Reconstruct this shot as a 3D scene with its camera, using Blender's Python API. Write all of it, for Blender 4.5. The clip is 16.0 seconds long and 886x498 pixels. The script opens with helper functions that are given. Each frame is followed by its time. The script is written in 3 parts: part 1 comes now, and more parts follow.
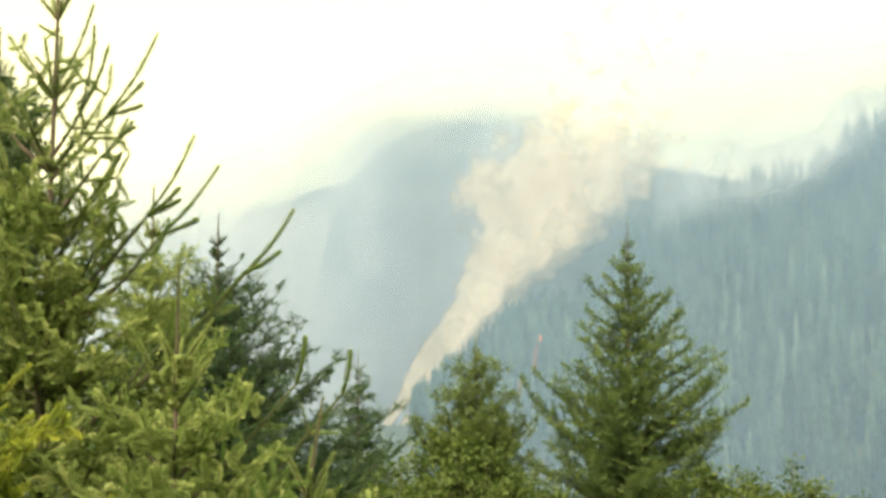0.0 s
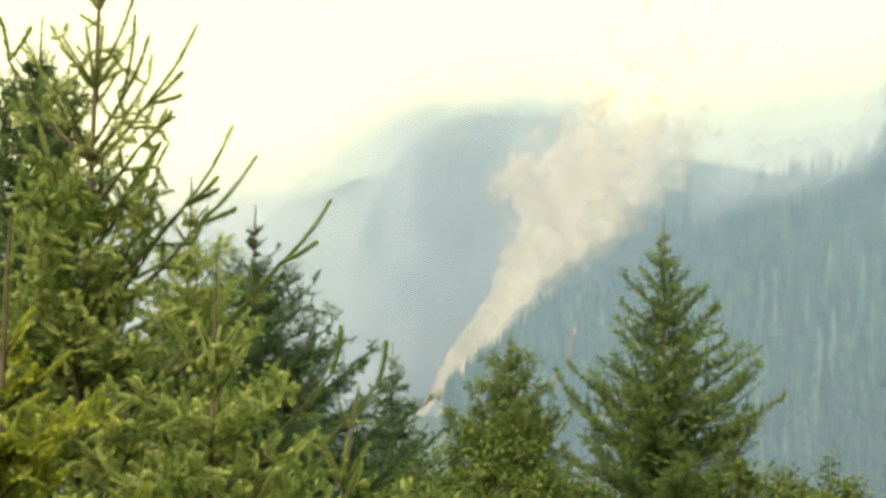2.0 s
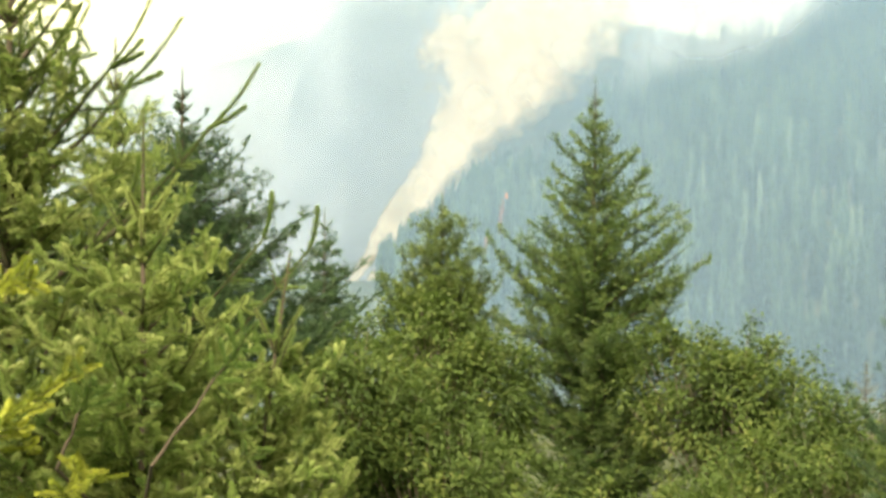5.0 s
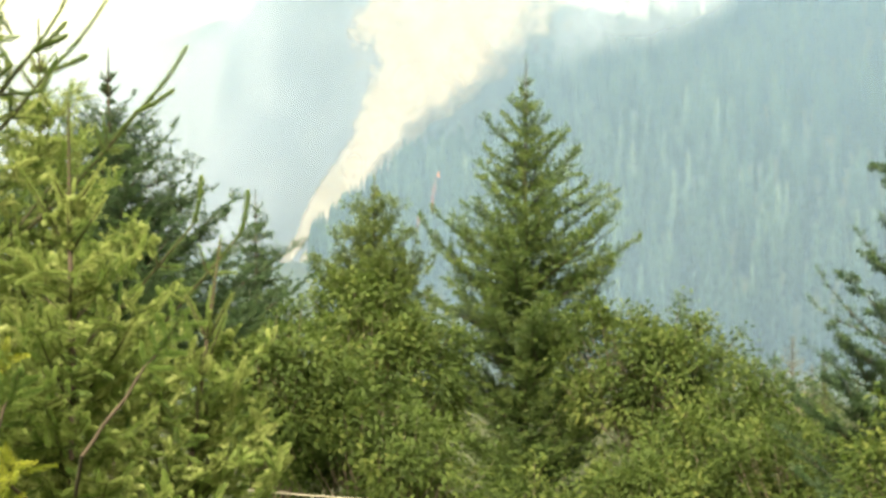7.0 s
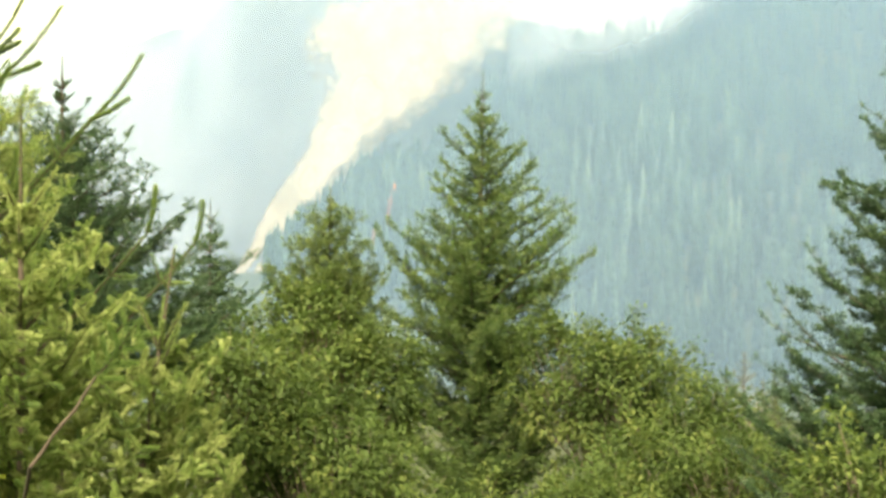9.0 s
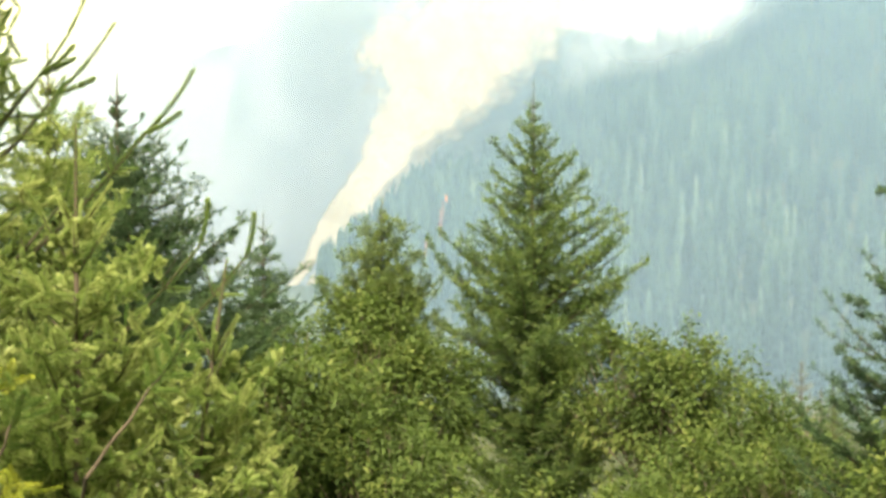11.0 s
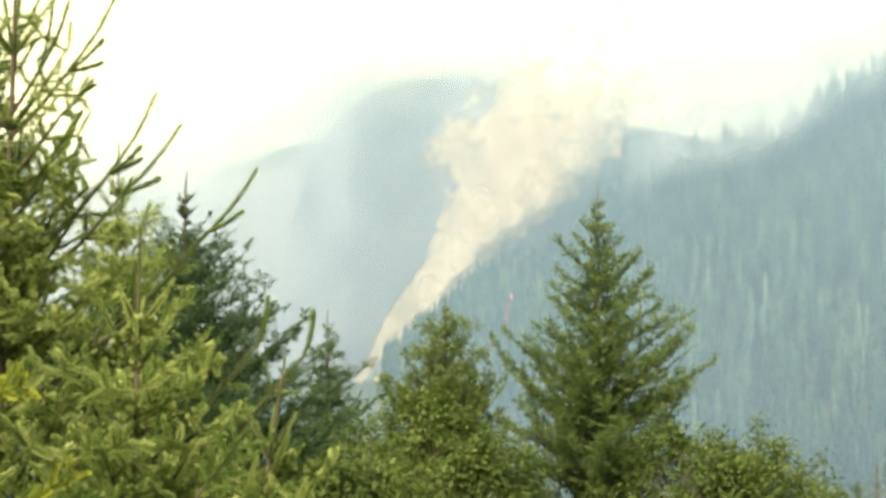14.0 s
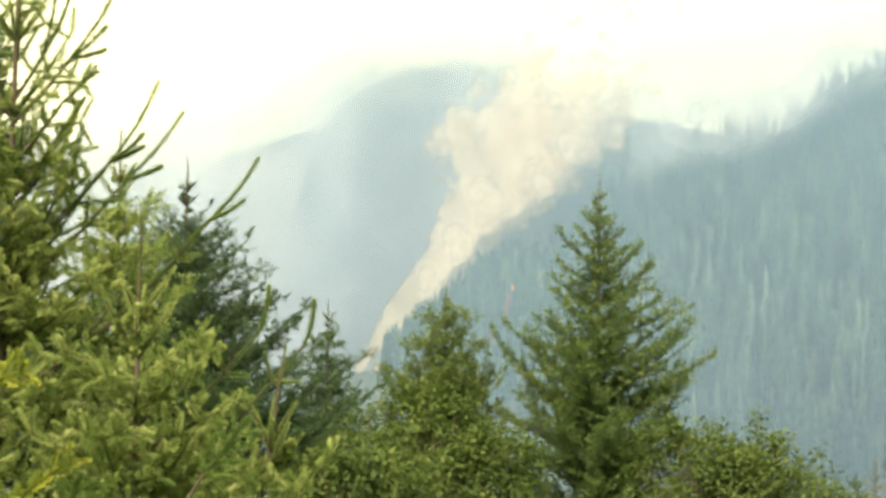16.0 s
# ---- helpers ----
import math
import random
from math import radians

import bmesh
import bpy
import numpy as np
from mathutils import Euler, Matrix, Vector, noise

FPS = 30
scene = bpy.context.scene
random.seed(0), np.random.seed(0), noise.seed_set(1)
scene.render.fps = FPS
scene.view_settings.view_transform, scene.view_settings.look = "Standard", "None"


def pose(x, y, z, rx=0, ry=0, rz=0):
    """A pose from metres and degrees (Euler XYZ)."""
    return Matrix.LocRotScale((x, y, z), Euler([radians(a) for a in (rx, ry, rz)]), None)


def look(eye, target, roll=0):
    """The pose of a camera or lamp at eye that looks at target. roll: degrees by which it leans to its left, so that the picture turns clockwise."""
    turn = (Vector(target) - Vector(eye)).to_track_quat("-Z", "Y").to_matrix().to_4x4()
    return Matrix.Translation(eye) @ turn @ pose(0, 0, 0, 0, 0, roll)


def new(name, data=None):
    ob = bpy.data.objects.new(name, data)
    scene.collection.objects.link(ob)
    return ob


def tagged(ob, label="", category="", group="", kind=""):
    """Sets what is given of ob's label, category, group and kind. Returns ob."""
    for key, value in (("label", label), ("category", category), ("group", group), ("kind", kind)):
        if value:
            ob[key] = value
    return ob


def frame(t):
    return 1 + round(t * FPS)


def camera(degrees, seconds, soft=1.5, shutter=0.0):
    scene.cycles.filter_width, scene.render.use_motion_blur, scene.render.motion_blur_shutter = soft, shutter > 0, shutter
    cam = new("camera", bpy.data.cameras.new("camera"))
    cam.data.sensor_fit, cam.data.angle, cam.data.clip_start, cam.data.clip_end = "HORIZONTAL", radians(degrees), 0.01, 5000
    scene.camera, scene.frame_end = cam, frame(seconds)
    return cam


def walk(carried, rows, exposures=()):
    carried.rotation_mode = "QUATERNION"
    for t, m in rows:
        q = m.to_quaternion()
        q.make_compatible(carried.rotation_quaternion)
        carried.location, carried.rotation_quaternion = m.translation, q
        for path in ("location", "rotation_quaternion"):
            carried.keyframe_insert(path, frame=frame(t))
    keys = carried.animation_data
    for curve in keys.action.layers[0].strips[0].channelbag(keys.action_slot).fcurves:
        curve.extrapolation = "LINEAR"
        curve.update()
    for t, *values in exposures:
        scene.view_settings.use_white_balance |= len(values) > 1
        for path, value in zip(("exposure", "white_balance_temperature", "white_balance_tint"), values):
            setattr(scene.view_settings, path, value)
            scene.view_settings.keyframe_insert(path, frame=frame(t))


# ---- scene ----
cam = camera(40.0, 16.0, soft=3.2)
walk(cam, [
    (0.0, pose(-0.000, 0, 5.500, 96.00, -0.00, 0.00)),
    (0.5, pose(0.000, 0, 5.497, 94.97, -0.06, 0.92)),
    (1.0, pose(-0.001, 0, 5.493, 94.02, -0.24, 0.59)),
    (1.5, pose(-0.002, 0, 5.496, 94.70, -1.06, 1.24)),
    (2.0, pose(-0.006, 0, 5.498, 95.60, -0.67, 1.59)),
    (2.5, pose(-0.004, 0, 5.500, 95.65, -0.82, 1.09)),
    (3.0, pose(-0.003, 0, 5.497, 93.42, -0.77, 0.91)),
    (3.5, pose(-0.004, 0, 5.496, 92.16, -0.64, 0.15)),
    (4.0, pose(-0.001, 0, 5.495, 91.07, -0.27, -1.08)),
    (4.2, pose(-0.001, 0, 5.497, 90.45, -0.13, -1.13)),
    (6.3, pose(-0.007, 0, 5.498, 88.72, -0.04, -3.16)),
    (6.5, pose(-0.003, 0, 5.503, 88.54, 0.38, -3.34)),
    (7.0, pose(-0.001, 0, 5.512, 88.33, 0.21, -4.77)),
    (7.5, pose(-0.000, 0, 5.519, 88.54, 0.48, -6.36)),
    (8.0, pose(0.004, 0, 5.515, 89.35, 0.05, -6.89)),
    (8.5, pose(0.001, 0, 5.518, 89.01, -0.03, -7.18)),
    (8.7, pose(-0.001, 0, 5.512, 88.92, -0.25, -7.12)),
    (10.8, pose(0.003, 0, 5.507, 89.13, 0.30, -4.88)),
    (11.0, pose(0.007, 0, 5.507, 89.44, 0.13, -4.40)),
    (11.5, pose(0.024, 0, 5.504, 90.80, 0.48, -1.57)),
    (12.0, pose(0.010, 0, 5.506, 91.23, 0.12, -0.36)),
    (12.5, pose(0.017, 0, 5.500, 90.63, 0.11, 0.12)),
    (13.0, pose(0.027, 0, 5.505, 90.86, 0.71, -0.69)),
    (13.5, pose(0.031, 0, 5.513, 93.38, 0.26, -1.17)),
    (14.0, pose(0.036, 0, 5.510, 94.03, -0.16, -1.33)),
    (14.5, pose(0.036, 0, 5.513, 92.93, 0.11, -1.41)),
    (15.0, pose(0.033, 0, 5.513, 92.81, 0.19, -2.31)),
    (15.5, pose(0.039, 0, 5.510, 94.21, -0.52, -1.98)),
    (16.0, pose(0.035, 0, 5.512, 93.57, -0.75, -1.32)),
], exposures=[(0.0, 0.83), (0.7, 0.72), (3.0, 0.68), (4.2, 1.05), (6.5, 1.28), (8.7, 1.38), (11.0, 1.40), (12.5, 1.40), (13.5, 1.38), (14.0, 1.00), (15.0, 0.94), (16.0, 0.94)])

# ---- world and light: a bright sky veiled by smoke, a soft warm sun behind the viewer's left shoulder ----
SUN_ELEV, SUN_ROT = radians(39), radians(199)
world = bpy.data.worlds.new("smoky_sky")
scene.world = world
world.use_nodes = True
wn = world.node_tree
wn.nodes.clear()
w_out = wn.nodes.new("ShaderNodeOutputWorld")
sky = wn.nodes.new("ShaderNodeTexSky")
sky.sky_type = 'NISHITA'
sky.sun_disc = False
sky.sun_elevation, sky.sun_rotation = SUN_ELEV, SUN_ROT
sky.dust_density = 5.0
b_sky = wn.nodes.new("ShaderNodeBackground")
b_sky.inputs["Strength"].default_value = 0.025
b_smoke = wn.nodes.new("ShaderNodeBackground")
b_smoke.inputs["Color"].default_value = (1.0, 0.92, 0.44, 1)
b_smoke.inputs["Strength"].default_value = 1.08
w_add = wn.nodes.new("ShaderNodeAddShader")
wn.links.new(sky.outputs[0], b_sky.inputs["Color"])
wn.links.new(b_sky.outputs[0], w_add.inputs[0])
wn.links.new(b_smoke.outputs[0], w_add.inputs[1])
wn.links.new(w_add.outputs[0], w_out.inputs[0])

sun = new("sun", bpy.data.lights.new("sun", 'SUN'))
sun.data.energy, sun.data.angle, sun.data.color = 4.7, radians(9), (1.0, 0.83, 0.58)
sun_way = Vector((math.sin(SUN_ROT) * math.cos(SUN_ELEV), math.cos(SUN_ROT) * math.cos(SUN_ELEV), math.sin(SUN_ELEV)))
sun.matrix_basis = look(sun_way * 50, (0, 0, 0))


# ---- materials ----
def material(name):
    m = bpy.data.materials.new(name)
    m.use_nodes = True
    nt = m.node_tree
    nt.nodes.clear()
    return m, nt, nt.nodes.new("ShaderNodeOutputMaterial")


def node(nt, kind, **values):
    n = nt.nodes.new(kind)
    for key, value in values.items():
        n.inputs[key.replace("_", " ")].default_value = value
    return n


def ramp(nt, source, stops):
    r = nt.nodes.new("ShaderNodeValToRGB")
    while len(r.color_ramp.elements) < len(stops):
        r.color_ramp.elements.new(0.5)
    for e, (p, c) in zip(r.color_ramp.elements, stops):
        e.position, e.color = p, (*c, 1)
    nt.links.new(source, r.inputs[0])
    return r


def foliage_material(name, stops, rough=0.5, through_light=0.3, grain=9.0):
    """Leaves or needles: the colour follows the tone attribute (shoot age, chance, painted shade on far trees), mottled
    by a slow and a fine noise; some light passes through.
    """
    m, nt, out = material(name)
    tone = nt.nodes.new("ShaderNodeAttribute")
    tone.attribute_name = "tone"
    co = nt.nodes.new("ShaderNodeTexCoord")
    slow = node(nt, "ShaderNodeTexNoise", Scale=1.1, Detail=3.0)
    fine = node(nt, "ShaderNodeTexNoise", Scale=grain, Detail=2.0)
    for n in (slow, fine):
        nt.links.new(co.outputs["Object"], n.inputs["Vector"])
    a = nt.nodes.new("ShaderNodeMath")
    a.operation = 'MULTIPLY_ADD'
    nt.links.new(slow.outputs[0], a.inputs[0])
    a.inputs[1].default_value = 0.5
    nt.links.new(tone.outputs["Fac"], a.inputs[2])
    b = nt.nodes.new("ShaderNodeMath")
    b.operation = 'MULTIPLY_ADD'
    nt.links.new(fine.outputs[0], b.inputs[0])
    b.inputs[1].default_value = 0.4
    nt.links.new(a.outputs[0], b.inputs[2])
    c = nt.nodes.new("ShaderNodeMath")
    c.operation = 'SUBTRACT'
    nt.links.new(b.outputs[0], c.inputs[0])
    c.inputs[1].default_value = 0.45
    col = ramp(nt, c.outputs[0], stops)
    p = node(nt, "ShaderNodeBsdfPrincipled", Roughness=rough)
    p.inputs["Specular IOR Level"].default_value = 0.35
    nt.links.new(col.outputs[0], p.inputs["Base Color"])
    t = nt.nodes.new("ShaderNodeBsdfTranslucent")
    nt.links.new(col.outputs[0], t.inputs["Color"])
    mix = nt.nodes.new("ShaderNodeMixShader")
    mix.inputs[0].default_value = through_light
    nt.links.new(p.outputs[0], mix.inputs[1])
    nt.links.new(t.outputs[0], mix.inputs[2])
    nt.links.new(mix.outputs[0], out.inputs[0])
    return m


def rough_material(name, stops, scale, rough=0.9, bump=0.3, stretch=(1, 1, 1)):
    m, nt, out = material(name)
    co = nt.nodes.new("ShaderNodeTexCoord")
    mp = nt.nodes.new("ShaderNodeMapping")
    mp.inputs["Scale"].default_value = stretch
    nt.links.new(co.outputs["Object"], mp.inputs["Vector"])
    big = node(nt, "ShaderNodeTexNoise", Scale=scale, Detail=6.0, Roughness=0.65)
    nt.links.new(mp.outputs[0], big.inputs["Vector"])
    col = ramp(nt, big.outputs[0], stops)
    p = node(nt, "ShaderNodeBsdfPrincipled", Roughness=rough)
    nt.links.new(col.outputs[0], p.inputs["Base Color"])
    bm_ = node(nt, "ShaderNodeBump", Strength=bump)
    nt.links.new(big.outputs[0], bm_.inputs["Height"])
    nt.links.new(bm_.outputs[0], p.inputs["Normal"])
    nt.links.new(p.outputs[0], out.inputs[0])
    return m


def smoke_material(name, colour, noise_scale, low, high, peak, haze=False):
    """Scattering smoke: see-through where the air is thin, lit from both sides where it is dense."""
    m, nt, out = material(name)
    dens = nt.nodes.new("ShaderNodeAttribute")
    dens.attribute_name = "thickness_share"
    co = nt.nodes.new("ShaderNodeTexCoord")
    n1 = node(nt, "ShaderNodeTexNoise", Scale=noise_scale, Detail=7.0, Roughness=0.52, Distortion=0.12)
    nt.links.new(co.outputs["Object"], n1.inputs["Vector"])
    k = nt.nodes.new("ShaderNodeMath")
    k.operation = 'MULTIPLY_ADD'
    nt.links.new(n1.outputs[0], k.inputs[0])
    k.inputs[1].default_value = 0.25 if haze else 1.5 if peak > 0.9 else 1.1
    nt.links.new(dens.outputs["Fac"], k.inputs[2])
    r = nt.nodes.new("ShaderNodeMapRange")
    r.interpolation_type = 'SMOOTHSTEP'
    r.inputs["From Min"].default_value, r.inputs["From Max"].default_value = low, high
    r.inputs["To Min"].default_value, r.inputs["To Max"].default_value = 0.0, peak
    nt.links.new(k.outputs[0], r.inputs["Value"])
    d = node(nt, "ShaderNodeBsdfDiffuse", Color=(*colour, 1))
    t = node(nt, "ShaderNodeBsdfTranslucent", Color=(*colour, 1))
    if peak > 0.9 and not haze:
        n2 = node(nt, "ShaderNodeTexNoise", Scale=noise_scale * 0.6, Detail=4.0, Roughness=0.6)
        nt.links.new(co.outputs["Object"], n2.inputs["Vector"])
        pale = [min(1.0, c * 1.1) for c in colour]
        brown = [c * k for c, k in zip(colour, (0.97, 0.92, 0.84))]
        tint = ramp(nt, n2.outputs[0], [(0.38, brown), (0.60, pale)])
        nt.links.new(tint.outputs[0], d.inputs["Color"])
        nt.links.new(tint.outputs[0], t.inputs["Color"])
    if not haze:
        billow = node(nt, "ShaderNodeBump", Strength=0.12, Distance=20.0)
        nt.links.new(n1.outputs[0], billow.inputs["Height"])
        nt.links.new(billow.outputs[0], d.inputs["Normal"])
    both = nt.nodes.new("ShaderNodeMixShader")
    both.inputs[0].default_value = 0.5
    nt.links.new(d.outputs[0], both.inputs[1])
    nt.links.new(t.outputs[0], both.inputs[2])
    clear = nt.nodes.new("ShaderNodeBsdfTransparent")
    mix = nt.nodes.new("ShaderNodeMixShader")
    nt.links.new(r.outputs[0], mix.inputs[0])
    nt.links.new(clear.outputs[0], mix.inputs[1])
    nt.links.new(both.outputs[0], mix.inputs[2])
    nt.links.new(mix.outputs[0], out.inputs[0])
    return m


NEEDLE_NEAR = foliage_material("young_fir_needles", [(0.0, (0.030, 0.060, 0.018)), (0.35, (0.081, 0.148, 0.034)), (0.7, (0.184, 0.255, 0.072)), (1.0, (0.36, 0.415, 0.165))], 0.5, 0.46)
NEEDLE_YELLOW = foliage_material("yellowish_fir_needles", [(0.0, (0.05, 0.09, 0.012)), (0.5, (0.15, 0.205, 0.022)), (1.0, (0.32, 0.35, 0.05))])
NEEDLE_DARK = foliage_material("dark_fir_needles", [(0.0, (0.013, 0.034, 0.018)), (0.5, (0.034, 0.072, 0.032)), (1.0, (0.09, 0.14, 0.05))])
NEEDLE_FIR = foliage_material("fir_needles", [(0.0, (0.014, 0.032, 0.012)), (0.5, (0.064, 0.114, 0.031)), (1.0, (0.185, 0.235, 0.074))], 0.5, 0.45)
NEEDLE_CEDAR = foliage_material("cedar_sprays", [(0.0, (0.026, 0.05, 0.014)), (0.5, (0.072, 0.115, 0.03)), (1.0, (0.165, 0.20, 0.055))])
NEEDLE_DRY = foliage_material("dry_needles", [(0.0, (0.06, 0.065, 0.045)), (0.5, (0.12, 0.125, 0.085)), (1.0, (0.21, 0.205, 0.14))])
LEAF = foliage_material("broad_leaves", [(0.0, (0.030, 0.058, 0.018)), (0.45, (0.090, 0.141, 0.034)), (0.8, (0.20, 0.238, 0.070)), (1.0, (0.39, 0.385, 0.17))], 0.62, 0.50, 5.0)
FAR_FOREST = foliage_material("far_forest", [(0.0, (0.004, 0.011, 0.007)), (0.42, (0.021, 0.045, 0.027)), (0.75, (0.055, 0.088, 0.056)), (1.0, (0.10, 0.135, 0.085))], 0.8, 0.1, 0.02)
SCORCHED = foliage_material("scorched_trees", [(0.0, (0.09, 0.035, 0.015)), (0.5, (0.20, 0.075, 0.03)), (1.0, (0.30, 0.13, 0.06))], 0.8, 0.1, 0.02)
BARK = rough_material("fir_bark", [(0.3, (0.032, 0.026, 0.020)), (0.7, (0.085, 0.068, 0.052))], 14.0, 0.95, 0.6, (1, 1, 0.25))
BARK_PALE = rough_material("maple_bark", [(0.3, (0.10, 0.085, 0.065)), (0.7, (0.24, 0.20, 0.16))], 10.0, 0.9, 0.5, (1, 1, 0.3))
GROUND = rough_material("forest_floor", [(0.3, (0.012, 0.020, 0.009)), (0.5, (0.026, 0.038, 0.016)), (0.75, (0.06, 0.058, 0.03))], 0.06)
SMOKE = smoke_material("fire_smoke", (0.625, 0.56, 0.485), 0.042, 0.94, 1.46, 0.96)
WISP = smoke_material("thin_smoke", (0.62, 0.63, 0.70), 0.022, 0.84, 1.45, 0.80)
CREST_SMOKE = smoke_material("ridge_smoke", (0.52, 0.56, 0.70), 0.028, 0.74, 1.66, 0.74)
# haze painted as tint on see-through sheets; no volume of air is built
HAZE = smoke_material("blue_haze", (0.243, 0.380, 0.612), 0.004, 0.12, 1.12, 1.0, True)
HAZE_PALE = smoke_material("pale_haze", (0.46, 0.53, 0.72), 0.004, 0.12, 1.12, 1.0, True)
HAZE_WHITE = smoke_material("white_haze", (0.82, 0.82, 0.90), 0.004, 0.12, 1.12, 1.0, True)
m_, nt_, out_ = material("flame")
em_ = node(nt_, "ShaderNodeEmission", Color=(1.0, 0.30, 0.06, 1), Strength=1.4)
nt_.links.new(em_.outputs[0], out_.inputs[0])
FLAME = m_


# ---- building helpers ----
def link_mesh(name, me, mat, parent=None, label=""):
    me.materials.append(mat)
    ob = new(name, me)
    if parent:
        ob.parent = parent
    if label:
        ob["label"] = label
    return ob


def mesh_from(name, verts, faces, attrs=None, smooth=False):
    """A mesh from arrays; all faces have the same number of corners."""
    verts, faces = np.asarray(verts, dtype=np.float32), np.asarray(faces, dtype=np.int32)
    me = bpy.data.meshes.new(name)
    n, k = faces.shape
    me.vertices.add(len(verts))
    me.vertices.foreach_set("co", verts.ravel())
    me.loops.add(n * k)
    me.loops.foreach_set("vertex_index", faces.ravel())
    me.polygons.add(n)
    me.polygons.foreach_set("loop_start", np.arange(0, n * k, k, dtype=np.int32))
    for key, values in (attrs or {}).items():
        a = me.attributes.new(key, 'FLOAT', 'POINT')
        a.data.foreach_set("value", np.asarray(values, dtype=np.float32))
    me.update(calc_edges=True)
    if smooth:
        me.polygons.foreach_set("use_smooth", np.ones(n, dtype=bool))
    return me


def tubes(segments, sides=5):
    """Tapered tubes, each from (p0, p1, r0, r1)."""
    p0 = np.array([s[0] for s in segments]); p1 = np.array([s[1] for s in segments])
    r0 = np.array([s[2] for s in segments]); r1 = np.array([s[3] for s in segments])
    d = p1 - p0
    d /= np.linalg.norm(d, axis=1, keepdims=True) + 1e-9
    ref = np.where(np.abs(d[:, 2:3]) > 0.9, np.array([[1.0, 0, 0]]), np.array([[0, 0, 1.0]]))
    u = np.cross(d, ref); u /= np.linalg.norm(u, axis=1, keepdims=True)
    v = np.cross(d, u)
    ang = np.arange(sides) * 2 * np.pi / sides
    ring = u[:, None] * np.cos(ang)[None, :, None] + v[:, None] * np.sin(ang)[None, :, None]
    a = p0[:, None] + ring * r0[:, None, None]
    b = p1[:, None] + ring * r1[:, None, None]
    verts = np.concatenate([a, b], axis=1).reshape(-1, 3)
    i = np.arange(sides); j = (i + 1) % sides
    quad = np.stack([i, j, j + sides, i + sides], axis=1)
    faces = (quad[None] + (np.arange(len(segments)) * 2 * sides)[:, None, None]).reshape(-1, 4)
    return verts, faces


def needle_template(rng, count, reach, width, lean=52, flat=0.75):
    """A shoot set with needles. Each corner: share along the shoot, metres along, metres across (two axes), tone."""
    rows, faces = [], []
    for i in range(count):
        t = (i + rng.random()) / count
        phi = i * 2.39996 + rng.uniform(-0.3, 0.3)
        a = radians(lean * rng.uniform(0.75, 1.2) * (1.0 - 0.35 * t))
        nl = reach * rng.uniform(0.8, 1.1) * (0.75 + 0.25 * math.sin(math.pi * min(1, t * 1.1 + 0.1)))
        c, s = math.cos(phi), math.sin(phi) * flat
        k = len(rows)
        x, y, z = nl * math.cos(a), c * nl * math.sin(a), s * nl * math.sin(a)
        # each needle is darker where it leaves the shoot, paler outward
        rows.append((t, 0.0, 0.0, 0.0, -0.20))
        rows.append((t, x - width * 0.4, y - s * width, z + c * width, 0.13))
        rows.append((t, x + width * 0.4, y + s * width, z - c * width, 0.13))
        faces.append((k, k + 1, k + 2))
    return np.array(rows), np.array(faces)


def leaf_template(rng):
    """A lobed leaf, folded a little on its midrib and drooping at the tip."""
    rows = [(0, 0.0, 0.0, 0.0, 0), (0, 0.28, 0.28, 0.07, 0), (0, 0.70, 0.24, 0.02, 0.05), (0, 1.10, 0.0, -0.22, 0.1),
            (0, 0.70, -0.24, 0.02, 0.05), (0, 0.28, -0.28, 0.07, 0)]
    faces = [(0, 1, 2), (0, 2, 3), (0, 3, 4), (0, 4, 5)]
    rows = np.array(rows)
    rows[:, 1:4] += np.array([rng.uniform(-0.05, 0.05) for _ in range(18)]).reshape(6, 3)
    return rows, np.array(faces)


def scatter(name, items, template, seed, scale_across=False, up=None):
    """Sets the template at every item (place, direction, length, tone)."""
    rows, faces = template
    rs = np.random.RandomState(seed)
    pos = np.array([i[0] for i in items]); d = np.array([i[1] for i in items])
    length = np.array([i[2] for i in items]); tone = np.array([i[3] for i in items])
    d /= np.linalg.norm(d, axis=1, keepdims=True) + 1e-9
    if up is None:
        ref = rs.normal(size=d.shape)
    else:
        ref = np.asarray(up)
    v = np.cross(d, ref); v /= np.linalg.norm(v, axis=1, keepdims=True) + 1e-9
    w = np.cross(v, d)
    along = rows[None, :, 0] * length[:, None]
    k = length[:, None] if scale_across else np.ones((len(items), 1))
    verts = (pos[:, None] + d[:, None] * (along + rows[None, :, 1] * k)[:, :, None]
             + v[:, None] * (rows[None, :, 2] * k)[:, :, None] + w[:, None] * (rows[None, :, 3] * k)[:, :, None])
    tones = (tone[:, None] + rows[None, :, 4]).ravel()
    f = (faces[None] + (np.arange(len(items)) * len(rows))[:, None, None]).reshape(-1, 3)
    return verts.reshape(-1, 3), f, tones


def joined(pieces):
    vs, fs, ts, k = [], [], [], 0
    for v, f, t in pieces:
        vs.append(v); fs.append(f + k); ts.append(t); k += len(v)
    return np.concatenate(vs), np.concatenate(fs), np.concatenate(ts)


R_T = random.Random(5)
TEMPLATES = {
    "near": [needle_template(R_T, n, 0.025, 0.0029, 54) for n in (54, 88, 140)],
    "mid": [needle_template(R_T, n, 0.038, 0.0075, 54) for n in (13, 22, 36)],
    "far": [needle_template(R_T, n, 0.074, 0.016, 56) for n in (8, 12, 19)],
    "firm": [needle_template(R_T, n, 0.060, 0.0125, 56) for n in (8, 13, 21)],
    "plump": [needle_template(R_T, n, 0.088, 0.019, 54) for n in (8, 12, 19)],
}


